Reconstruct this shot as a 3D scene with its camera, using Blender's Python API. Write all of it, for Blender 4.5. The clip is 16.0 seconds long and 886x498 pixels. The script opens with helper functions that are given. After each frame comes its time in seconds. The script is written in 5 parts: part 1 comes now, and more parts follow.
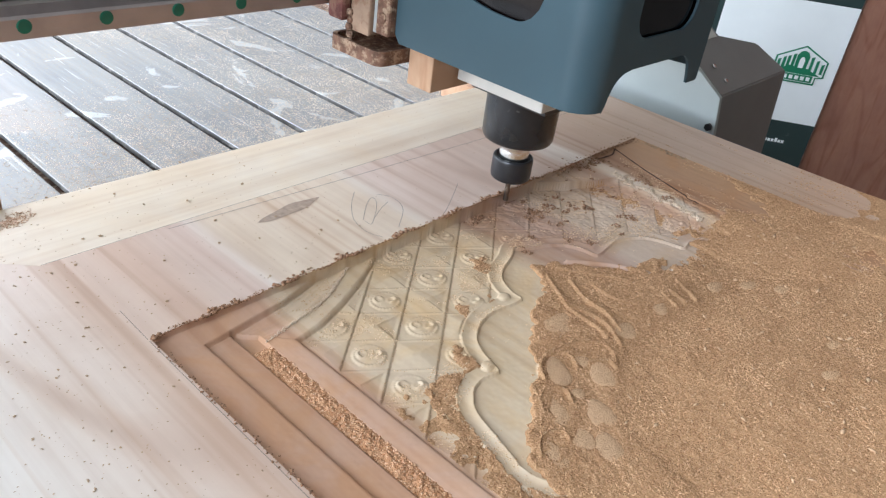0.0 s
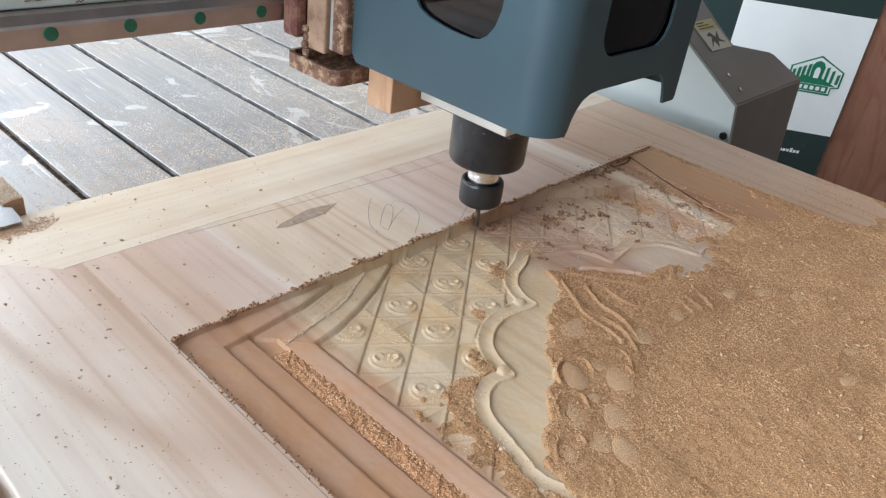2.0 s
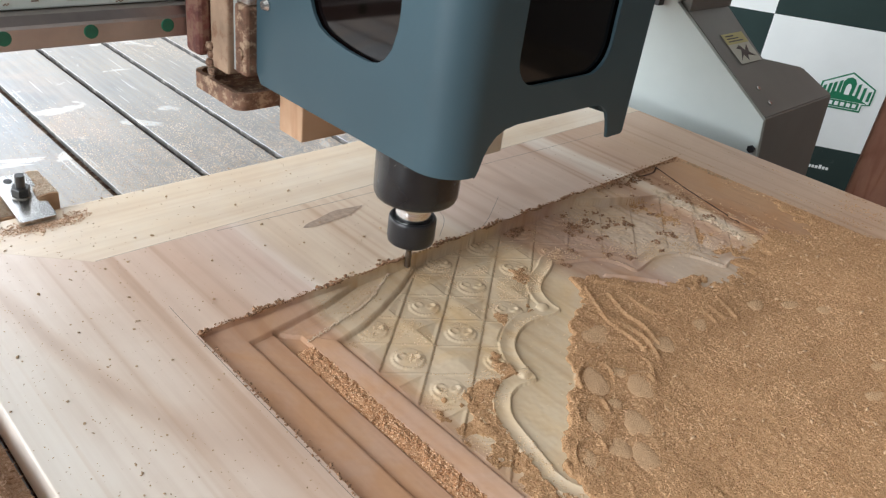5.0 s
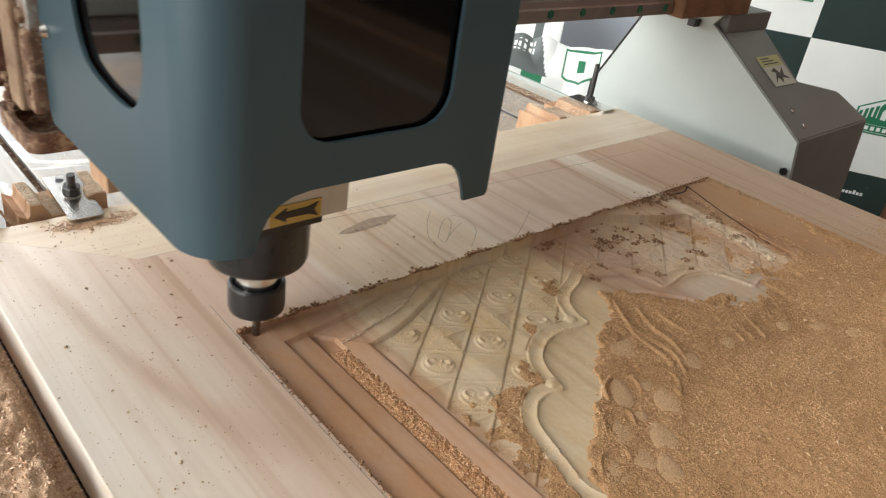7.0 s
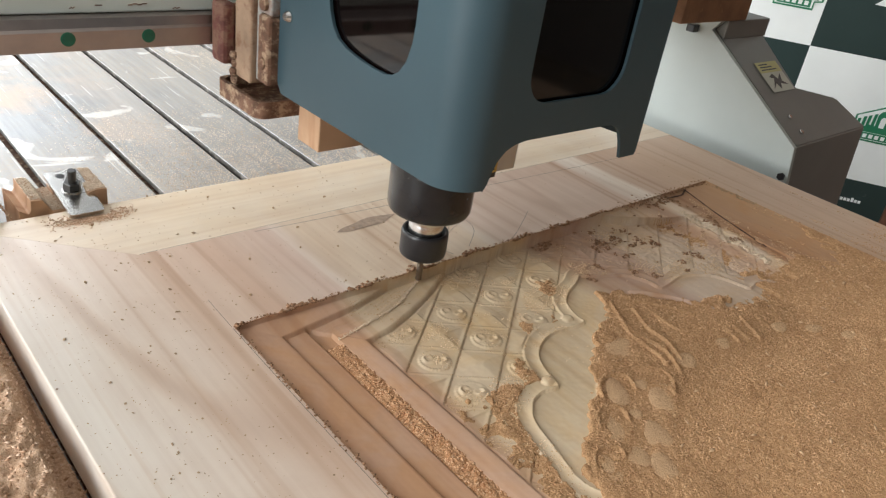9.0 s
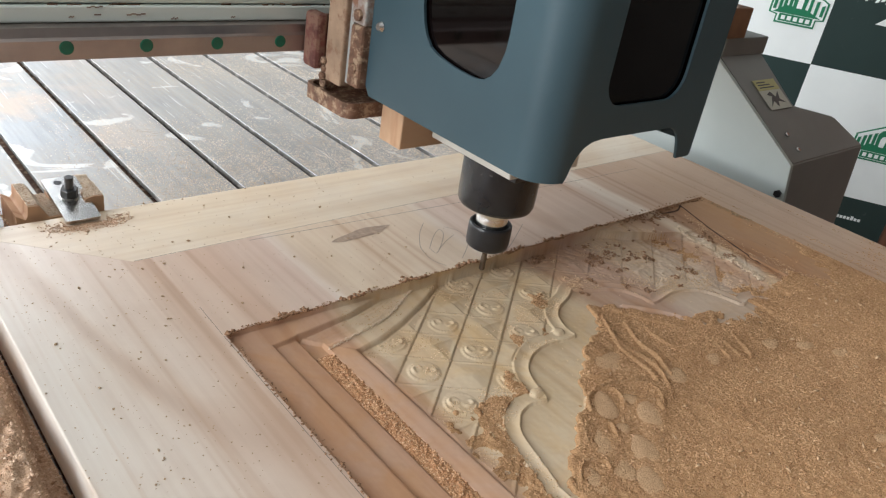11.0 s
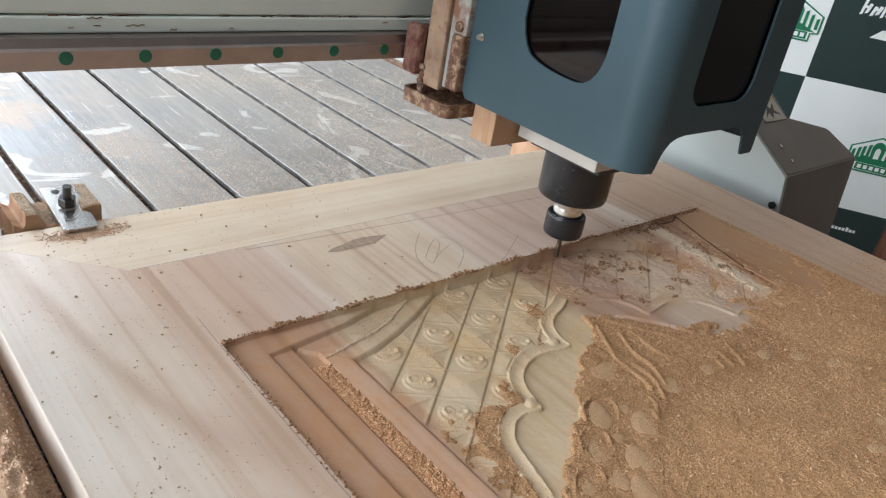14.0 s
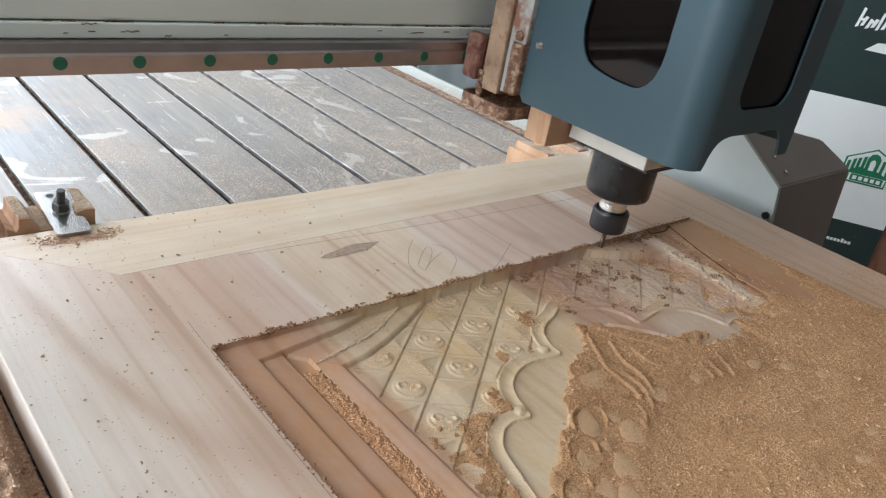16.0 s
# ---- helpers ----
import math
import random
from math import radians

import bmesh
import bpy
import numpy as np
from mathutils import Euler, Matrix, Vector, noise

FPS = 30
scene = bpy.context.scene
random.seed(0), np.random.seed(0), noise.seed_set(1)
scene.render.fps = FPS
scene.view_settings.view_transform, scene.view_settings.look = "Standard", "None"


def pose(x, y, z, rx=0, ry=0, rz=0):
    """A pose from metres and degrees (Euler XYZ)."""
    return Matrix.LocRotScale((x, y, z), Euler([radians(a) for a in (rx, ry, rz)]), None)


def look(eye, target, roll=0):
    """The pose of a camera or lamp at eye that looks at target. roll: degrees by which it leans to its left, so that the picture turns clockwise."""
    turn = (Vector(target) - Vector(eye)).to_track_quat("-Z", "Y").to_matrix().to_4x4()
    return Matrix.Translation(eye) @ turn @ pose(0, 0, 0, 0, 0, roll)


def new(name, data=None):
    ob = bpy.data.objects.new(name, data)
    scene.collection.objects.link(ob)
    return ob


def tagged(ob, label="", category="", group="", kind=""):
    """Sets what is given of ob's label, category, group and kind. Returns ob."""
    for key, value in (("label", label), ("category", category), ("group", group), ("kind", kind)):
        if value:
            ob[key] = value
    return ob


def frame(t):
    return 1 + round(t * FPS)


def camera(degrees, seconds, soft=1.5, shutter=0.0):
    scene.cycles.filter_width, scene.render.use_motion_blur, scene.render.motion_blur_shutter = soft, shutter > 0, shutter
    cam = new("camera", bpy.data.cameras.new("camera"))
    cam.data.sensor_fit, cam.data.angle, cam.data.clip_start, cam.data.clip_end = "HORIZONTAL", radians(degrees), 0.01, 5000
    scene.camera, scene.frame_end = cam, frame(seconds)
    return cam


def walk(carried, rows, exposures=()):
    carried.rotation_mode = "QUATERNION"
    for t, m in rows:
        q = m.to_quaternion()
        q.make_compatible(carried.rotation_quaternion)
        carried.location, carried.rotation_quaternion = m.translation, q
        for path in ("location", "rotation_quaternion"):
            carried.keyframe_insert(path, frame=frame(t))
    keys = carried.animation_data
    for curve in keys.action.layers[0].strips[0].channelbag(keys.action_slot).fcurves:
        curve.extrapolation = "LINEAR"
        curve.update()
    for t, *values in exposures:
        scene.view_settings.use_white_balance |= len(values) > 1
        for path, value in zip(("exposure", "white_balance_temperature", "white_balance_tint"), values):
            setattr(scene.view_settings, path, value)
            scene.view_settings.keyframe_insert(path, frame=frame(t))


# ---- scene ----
cam = camera(60.8, 16.0, 1.2, 0.4)
PATH = [
    (0, (0.024, 0.041, 1.207), (1.357, 1.114, 0.171), 8.2),
    (0.5, (0.02, 0.041, 1.206), (1.339, 1.134, 0.173), 8.3),
    (1, (0.02, 0.04, 1.206), (1.341, 1.145, 0.19), 8.0),
    (1.5, (0.022, 0.036, 1.206), (1.343, 1.148, 0.197), 7.5),
    (2, (0.017, 0.038, 1.204), (1.336, 1.149, 0.191), 7.7),
    (2.5, (0.013, 0.04, 1.203), (1.324, 1.165, 0.195), 8.3),
    (3, (0.009, 0.04, 1.201), (1.314, 1.166, 0.187), 8.6),
    (5.5, (0.011, 0.028, 1.2), (1.292, 1.202, 0.209), 8.2),
    (6, (0.01, 0.023, 1.2), (1.281, 1.209, 0.21), 8.4),
    (6.5, (0.0, 0.027, 1.2), (1.249, 1.248, 0.226), 8.3),
    (7, (-0.004, 0.026, 1.202), (1.241, 1.255, 0.233), 8.8),
    (7.5, (-0.008, 0.026, 1.2), (1.233, 1.262, 0.234), 8.9),
    (8, (-0.003, 0.022, 1.198), (1.246, 1.251, 0.233), 9.1),
    (8.5, (-0.003, 0.017, 1.198), (1.247, 1.248, 0.236), 9.1),
    (9, (-0.007, 0.019, 1.198), (1.243, 1.255, 0.244), 9.3),
    (11.5, (-0.002, 0.009, 1.201), (1.249, 1.266, 0.276), 10.0),
    (12, (-0.003, 0.009, 1.201), (1.247, 1.265, 0.274), 9.8),
    (12.5, (-0.003, 0.01, 1.202), (1.25, 1.271, 0.285), 10.2),
    (13, (-0.005, 0.011, 1.202), (1.247, 1.272, 0.286), 10.3),
    (13.5, (-0.005, 0.008, 1.203), (1.253, 1.27, 0.295), 10.5),
    (14, (-0.004, 0.007, 1.203), (1.257, 1.269, 0.3), 10.2),
    (14.5, (-0.004, 0.005, 1.203), (1.265, 1.263, 0.304), 10.4),
    (15, (-0.003, 0.003, 1.205), (1.27, 1.266, 0.32), 10.7),
    (15.5, (-0.004, 0.001, 1.205), (1.272, 1.262, 0.322), 10.8),
    (16, (-0.001, 0.001, 1.205), (1.267, 1.27, 0.32), 10.7),
]
walk(cam, [(t, look(eye, target, roll)) for t, eye, target, roll in PATH], [(0, 0.50, 5750, 10), (1.0, 0.46, 5800, 10), (3, 0.37, 6050, 10), (5.5, 0.34, 6400, 10), (7, 0.28, 6900, 10), (9, 0.22, 6650, 10), (12.5, 0.12, 6300, 10), (16, 0.12, 6150, 10)])

# ---------------- light ----------------
world = bpy.data.worlds.new("world")
scene.world = world
world.use_nodes = True
wn = world.node_tree
sky = wn.nodes.new("ShaderNodeTexSky")
sky.sky_type, sky.sun_disc = "NISHITA", False
sky.sun_elevation, sky.sun_rotation = radians(40), radians(-60)
wn.links.new(sky.outputs["Color"], wn.nodes["Background"].inputs["Color"])
wn.nodes["Background"].inputs["Strength"].default_value = 0.12


def area(name, eye, target, w, h, power, colour):
    d = bpy.data.lights.new(name, "AREA")
    d.shape, d.size, d.size_y, d.energy, d.color = "RECTANGLE", w, h, power, colour
    ob = new(name, d)
    ob.matrix_world = look(eye, target)
    return ob


area("window_light_west", (-2.9, 1.05, 2.15), (0, 0.72, 1.5), 3.0, 2.6, 204, (0.95, 0.98, 1.0))
area("window_light_north", (-0.75, 2.72, 2.25), (-0.55, 0.4, 1.3), 2.9, 2.7, 114, (0.93, 0.97, 1.0))

# ---------------- levels and plan ----------------
TOP = 0.845            # upper face of the door being carved
THICK = 0.041
BED = TOP - THICK      # upper face of the slotted table
XL, XR = 0.0899, 1.023     # door's long edges
YN = 0.698             # door's head end
RAILY = 0.5906         # glue joint of the head rail
FRONT = 0.4568         # how far the carving has come
RL, RR = 0.2232, 0.9088    # carved field
MID = (RL + RR) / 2
SLOT0, PITCH = 0.1953, 0.1021


# ---------------- material helpers ----------------
def mat(name, rough=0.6, metal=0.0):
    m = bpy.data.materials.new(name)
    m.use_nodes = True
    b = m.node_tree.nodes["Principled BSDF"]
    b.inputs["Roughness"].default_value = rough
    b.inputs["Metallic"].default_value = metal
    return m, m.node_tree, b


def node(nt, kind, **vals):
    n = nt.nodes.new(kind)
    for k, v in vals.items():
        n.inputs[k].default_value = v
    return n


def ramp(nt, src, stops):
    r = nt.nodes.new("ShaderNodeValToRGB")
    e = r.color_ramp.elements
    while len(e) < len(stops):
        e.new(0.5)
    for el, (p, c) in zip(e, stops):
        el.position, el.color = p, (*c, 1)
    nt.links.new(src, r.inputs["Fac"])
    return r.outputs["Color"]


def mix(nt, fac, a, b, mode="MIX"):
    n = nt.nodes.new("ShaderNodeMix")
    n.data_type, n.blend_type = "RGBA", mode
    for sock, v in ((n.inputs["Factor"], fac), (n.inputs["A"], a), (n.inputs["B"], b)):
        if isinstance(v, bpy.types.NodeSocket):
            nt.links.new(v, sock)
        elif isinstance(v, (int, float)):
            sock.default_value = v
        else:
            sock.default_value = (*v, 1)
    return n.outputs["Result"]


def coords(nt, scale=(1, 1, 1), turn=0.0, where="Object"):
    tc = nt.nodes.new("ShaderNodeTexCoord")
    mp = nt.nodes.new("ShaderNodeMapping")
    mp.inputs["Scale"].default_value = scale
    mp.inputs["Rotation"].default_value = (0, 0, turn)
    nt.links.new(tc.outputs[where], mp.inputs["Vector"])
    return mp.outputs["Vector"]


def noise_tex(nt, vec, scale, detail=4, rough=0.55, dist=0.0):
    n = node(nt, "ShaderNodeTexNoise", Scale=scale, Detail=detail, Roughness=rough, Distortion=dist)
    nt.links.new(vec, n.inputs["Vector"])
    return n.outputs["Fac"]


def bump(nt, b, height, strength=0.3, dist=0.001):
    n = node(nt, "ShaderNodeBump", Strength=strength, Distance=dist)
    nt.links.new(height, n.inputs["Height"])
    nt.links.new(n.outputs["Normal"], b.inputs["Normal"])


def plain(name, colour, rough=0.5, metal=0.0, vary=0.25, scale=18, bumpy=0.15, spots=None):
    """Painted or bare surface with mottling, fine grain and optional dirt of another colour."""
    m, nt, b = mat(name, rough, metal)
    v = coords(nt)
    n1 = noise_tex(nt, v, scale, 6)
    dark = tuple(c * (1 - vary) for c in colour)
    light = tuple(min(1, c * (1 + vary * 0.6)) for c in colour)
    col = ramp(nt, n1, [(0.3, dark), (0.7, light)])
    if spots:
        colour2, amount, sc = spots
        n3 = noise_tex(nt, v, sc, 8, 0.65)
        f = ramp(nt, n3, [(1 - amount - 0.06, (0, 0, 0)), (1 - amount + 0.06, (1, 1, 1))])
        col = mix(nt, f, col, colour2)
        rr = nt.nodes.new("ShaderNodeMapRange")
        rr.inputs["To Min"].default_value, rr.inputs["To Max"].default_value = rough, min(1, rough + 0.4)
        nt.links.new(f, rr.inputs["Value"])
        nt.links.new(rr.outputs["Result"], b.inputs["Roughness"])
    nt.links.new(col, b.inputs["Base Color"])
    n2 = noise_tex(nt, v, scale * 22, 3)
    bump(nt, b, n2, bumpy, 0.0006)
    return m


def wood(name, tones, along="Y", bands=None, rough=0.5, scale=1.0, streak=0.8, hold=0.75, stain=0.25):
    """Sawn timber: colour bands across the boards, long growth streaks and pores along the grain."""
    m, nt, b = mat(name, rough)
    s = (8, 0.8, 3) if along == "Y" else (0.8, 8, 3)
    fine = (150, 3.5, 40) if along == "Y" else (3.5, 150, 40)
    big = noise_tex(nt, coords(nt, tuple(k * scale for k in s)), 2.2, 5, 0.6, 0.35)
    col = ramp(nt, big, [(0.28, tones[0]), (0.5, tones[1]), (0.72, tones[2])])
    if bands:
        tc = nt.nodes.new("ShaderNodeTexCoord")
        sep = nt.nodes.new("ShaderNodeSeparateXYZ")
        nt.links.new(tc.outputs["Object"], sep.inputs["Vector"])
        wob = nt.nodes.new("ShaderNodeMath")
        wob.operation = "MULTIPLY_ADD"
        wob.inputs[1].default_value, wob.inputs[2].default_value = 0.045, -0.0225
        nt.links.new(noise_tex(nt, coords(nt, (4, 2.6, 1)), 1.5, 3), wob.inputs[0])
        add = nt.nodes.new("ShaderNodeMath")
        add.operation = "ADD"
        nt.links.new(sep.outputs["X"], add.inputs[0])
        nt.links.new(wob.outputs[0], add.inputs[1])
        bc = ramp(nt, add.outputs[0], bands)
        col = mix(nt, hold, col, bc)
    # growth lines: contours of a slow field drawn out along the grain
    slow = noise_tex(nt, coords(nt, (5.2, 0.42, 1.5) if along == "Y" else (0.42, 5.2, 1.5)), 1.0, 2, 0.45, 0.3)
    many = nt.nodes.new("ShaderNodeMath")
    many.operation, many.inputs[1].default_value = "MULTIPLY", 78.0
    nt.links.new(slow, many.inputs[0])
    wave = nt.nodes.new("ShaderNodeMath")
    wave.operation = "SINE"
    nt.links.new(many.outputs[0], wave.inputs[0])
    lines = ramp(nt, wave.outputs[0], [(0.0, (1, 1, 1)), (0.55, (0.98, 0.97, 0.955)), (0.88, (0.86, 0.78, 0.72)), (1.0, (0.74, 0.63, 0.555))])
    patch = ramp(nt, noise_tex(nt, coords(nt, (3, 1.2, 1)), 2.0, 3), [(0.35, (0.3, 0.3, 0.3)), (0.6, (1, 1, 1))])
    lines = mix(nt, patch, (1, 1, 1), lines)
    col = mix(nt, streak, col, lines, "MULTIPLY")
    thin = noise_tex(nt, coords(nt, (62, 1.0, 9) if along == "Y" else (1.0, 62, 9)), 1.0, 2, 0.5, 0.25)
    col = mix(nt, streak, col, ramp(nt, thin, [(0.56, (1, 1, 1)), (0.66, (0.86, 0.775, 0.70)), (0.72, (0.74, 0.62, 0.53))]), "MULTIPLY")
    pores = noise_tex(nt, coords(nt, fine), 1.0, 3, 0.6)
    pc = ramp(nt, pores, [(0.3, (0.91, 0.88, 0.86)), (0.6, (1, 1, 1))])
    blot = ramp(nt, noise_tex(nt, coords(nt), 9, 6, 0.6, 0.6), [(0.35, (0.92, 0.88, 0.85)), (0.6, (1, 1, 1))])
    col = mix(nt, 0.8, col, blot, "MULTIPLY")
    col = mix(nt, 0.7, col, pc, "MULTIPLY")
    warm = ramp(nt, noise_tex(nt, coords(nt, (1, 1, 1)), 15, 5, 0.6, 0.8), [(0.42, (1, 1, 1)), (0.62, (1.0, 0.90, 0.74))])
    col = mix(nt, stain, col, warm, "MULTIPLY")
    nt.links.new(col, b.inputs["Base Color"])
    bump(nt, b, pores, 0.12, 0.0004)
    return m


# ---------------- materials ----------------
TONES = ((0.56, 0.385, 0.275), (0.66, 0.49, 0.38), (0.78, 0.66, 0.56))
BANDS = [(0.09, (0.81, 0.77, 0.70)), (0.145, (0.79, 0.70, 0.61)), (0.20, (0.71, 0.565, 0.46)), (0.255, (0.67, 0.49, 0.38)), (0.295, (0.69, 0.545, 0.455)), (0.322, (0.70, 0.55, 0.47)), (0.334, (0.84, 0.76, 0.68)), (0.346, (0.74, 0.62, 0.49)),
         (0.36, (0.81, 0.69, 0.54)), (0.50, (0.81, 0.68, 0.53)), (0.515, (0.83, 0.74, 0.64)), (0.535, (0.79, 0.65, 0.56)),
         (0.745, (0.64, 0.48, 0.38)), (0.757, (0.92, 0.87, 0.79)), (0.786, (0.90, 0.82, 0.72)), (0.797, (0.61, 0.43, 0.31)),
         (0.90, (0.55, 0.35, 0.21)), (1.0, (0.63, 0.44, 0.30))]
M_DOOR = wood("door_timber", TONES, "Y", BANDS, 0.38, 1.0, 0.72, 0.8, 0.0)
CARVE_BANDS = [(0.22, (0.60, 0.34, 0.21)), (0.255, (0.62, 0.38, 0.25)), (0.312, (0.66, 0.42, 0.29)), (0.33, (0.71, 0.575, 0.405)), (0.42, (0.71, 0.57, 0.375)),
               (0.545, (0.73, 0.59, 0.40)), (0.572, (0.54, 0.37, 0.27)), (0.640, (0.52, 0.34, 0.25)), (0.662, (0.66, 0.52, 0.39)), (0.726, (0.66, 0.52, 0.39)), (0.748, (0.58, 0.40, 0.28)), (0.775, (0.57, 0.38, 0.26)), (0.786, (0.82, 0.70, 0.56)),
               (0.799, (0.80, 0.66, 0.52)), (0.807, (0.43, 0.235, 0.125)), (0.845, (0.45, 0.245, 0.12)), (0.92, (0.52, 0.29, 0.13))]
M_CARVE = wood("freshly_cut_timber", TONES, "Y", CARVE_BANDS, 0.55, 1.0, 0.6, 0.88, 0.85)
M_LEAF = plain("dust_rubbed_timber", (0.74, 0.47, 0.265), 0.95, 0, 0.2, 60, 0.8, ((0.54, 0.345, 0.20), 0.52, 420))
M_LEAF.node_tree.nodes["Principled BSDF"].inputs["Specular IOR Level"].default_value = 0.1
M_RAIL = wood("pale_head_rail_timber", ((0.71, 0.59, 0.45), (0.78, 0.67, 0.53), (0.83, 0.735, 0.605)), "X", None, 0.36, 1.0, 0.35)
M_BLOCKWOOD = wood("scrap_timber", ((0.42, 0.25, 0.145), (0.52, 0.335, 0.21), (0.62, 0.43, 0.29)), "X", None, 0.7)
M_BLUE = plain("blue_grey_paint", (0.038, 0.075, 0.093), 0.52, 0, 0.10, 7, 0.05, ((0.085, 0.115, 0.125), 0.24, 34))
M_CREAM = plain("pale_green_paint", (0.74, 0.80, 0.745), 0.45, 0, 0.07, 5, 0.05, ((0.40, 0.34, 0.27), 0.25, 30))
M_COLUMN = plain("off_white_paint", (0.47, 0.515, 0.495), 0.45, 0, 0.10, 4, 0.05, ((0.36, 0.34, 0.29), 0.20, 26))
M_COVER = plain("dark_grey_paint", (0.215, 0.218, 0.208), 0.45, 0, 0.12, 8, 0.05, ((0.22, 0.16, 0.12), 0.31, 16))
M_RUST = plain("rusty_steel", (0.20, 0.105, 0.065), 0.8, 0.1, 0.5, 90, 0.6, ((0.44, 0.31, 0.21), 0.44, 130))
M_TANP = plain("tan_dust_on_brown_paint", (0.36, 0.245, 0.165), 0.85, 0.0, 0.3, 40, 0.5, ((0.24, 0.135, 0.085), 0.42, 60))
# shade inside the T-slots, put into a dark wall colour
M_SLOT = plain("shade_dark_slot_wall", (0.13, 0.12, 0.11), 0.7, 0.0, 0.4, 60, 0.2, ((0.34, 0.32, 0.29), 0.42, 50))
M_ENDB = plain("dark_orange_brown_paint", (0.25, 0.125, 0.065), 0.6, 0, 0.3, 30, 0.2, ((0.36, 0.22, 0.13), 0.36, 50))
M_CARR = plain("chipped_grey_paint", (0.42, 0.43, 0.41), 0.55, 0.0, 0.15, 12, 0.1, ((0.24, 0.12, 0.075), 0.44, 22))
M_STEEL = plain("rail_steel", (0.46, 0.40, 0.38), 0.38, 1.0, 0.15, 30, 0.05)
M_BRIGHT = plain("bright_steel", (0.72, 0.72, 0.71), 0.22, 1.0, 0.1, 40, 0.05)
M_BLACK = plain("black_oxide_steel", (0.018, 0.018, 0.02), 0.3, 0.0, 0.3, 40, 0.1)
M_SPINDLE = plain("scuffed_black_casing", (0.018, 0.019, 0.021), 0.2, 0.0, 0.35, 30, 0.1, ((0.07, 0.066, 0.06), 0.30, 90))
M_BIT = plain("cutter_carbide", (0.16, 0.12, 0.09), 0.35, 0.8, 0.3, 300, 0.2)
M_CLAMP = plain("cast_aluminium", (0.62, 0.60, 0.55), 0.4, 0.3, 0.12, 30, 0.1)
M_GREEN = plain("green_plastic_plug", (0.012, 0.13, 0.075), 0.4, 0, 0.2, 60, 0.05)
M_RED = plain("red_rubber_wiper", (0.15, 0.05, 0.04), 0.8, 0, 0.4, 50, 0.6, ((0.22, 0.12, 0.085), 0.50, 110))
M_ACRYLIC, _nt, _b = mat("smoked_acrylic", 0.06)
_b.inputs["Base Color"].default_value = (0.003, 0.0015, 0.0014, 1)
_b.inputs["Specular IOR Level"].default_value = 0.3


def alu_bed():
    m, nt, b = mat("milled_aluminium", 0.35, 0.45)
    tcv = noise_tex(nt, coords(nt, (40, 3, 1)), 3.0, 5)
    col = ramp(nt, tcv, [(0.3, (0.27, 0.28, 0.295)), (0.7, (0.39, 0.40, 0.41))])
    # film of dust in drifts, thicker beyond the first metre of the bed
    geo = nt.nodes.new("ShaderNodeNewGeometry")
    n1 = node(nt, "ShaderNodeTexNoise", Scale=2.6, Detail=7, Roughness=0.62)
    nt.links.new(geo.outputs["Position"], n1.inputs["Vector"])
    film = ramp(nt, n1.outputs["Fac"], [(0.34, (0.05, 0.05, 0.05)), (0.62, (0.95, 0.95, 0.95))])
    sp = node(nt, "ShaderNodeTexNoise", Scale=420, Detail=3, Roughness=0.7)
    nt.links.new(geo.outputs["Position"], sp.inputs["Vector"])
    speck = ramp(nt, sp.outputs["Fac"], [(0.50, (0, 0, 0)), (0.60, (1, 1, 1))])
    f = mix(nt, 1.0, film, speck, "MULTIPLY")
    f2 = mix(nt, 0.35, f, film)
    col = mix(nt, f2, col, (0.45, 0.38, 0.30))
    smear = node(nt, "ShaderNodeTexNoise", Scale=9, Detail=5, Roughness=0.5, Distortion=1.2)
    nt.links.new(geo.outputs["Position"], smear.inputs["Vector"])
    sm = ramp(nt, smear.outputs["Fac"], [(0.62, (0, 0, 0)), (0.645, (0.8, 0.8, 0.8))])
    col = mix(nt, sm, col, (0.66, 0.66, 0.64))
    # pinkish dust trodden into the open end of the bed, and bright scratches
    pk = node(nt, "ShaderNodeTexNoise", Scale=5.5, Detail=8, Roughness=0.68, Distortion=0.4)
    nt.links.new(geo.outputs["Position"], pk.inputs["Vector"])
    pink = ramp(nt, pk.outputs["Fac"], [(0.50, (0, 0, 0)), (0.60, (0.85, 0.85, 0.85))])
    sepx = nt.nodes.new("ShaderNodeSeparateXYZ")
    nt.links.new(geo.outputs["Position"], sepx.inputs["Vector"])
    side = ramp(nt, sepx.outputs["X"], [(0.16, (1, 1, 1)), (0.42, (0, 0, 0))])
    pink = mix(nt, 1.0, pink, side, "MULTIPLY")
    col = mix(nt, pink, col, (0.60, 0.46, 0.36))
    for turn in (0.35, -0.75, 1.9):
        mp = nt.nodes.new("ShaderNodeMapping")
        mp.inputs["Scale"].default_value, mp.inputs["Rotation"].default_value = (220, 9, 1), (0, 0, turn)
        nt.links.new(geo.outputs["Position"], mp.inputs["Vector"])
        sc = ramp(nt, noise_tex(nt, mp.outputs["Vector"], 1.0, 1, 0.4), [(0.74, (0, 0, 0)), (0.76, (0.5, 0.5, 0.5))])
        col = mix(nt, sc, col, (0.74, 0.74, 0.72))
    f2 = mix(nt, pink, f2, (0.8, 0.8, 0.8))
    nt.links.new(col, b.inputs["Base Color"])
    ro = nt.nodes.new("ShaderNodeMapRange")
    ro.inputs["To Min"].default_value, ro.inputs["To Max"].default_value = 0.40, 0.9
    nt.links.new(f2, ro.inputs["Value"])
    nt.links.new(ro.outputs["Result"], b.inputs["Roughness"])
    me = nt.nodes.new("ShaderNodeMapRange")
    me.inputs["To Min"].default_value, me.inputs["To Max"].default_value = 0.45, 0.0
    nt.links.new(f2, me.inputs["Value"])
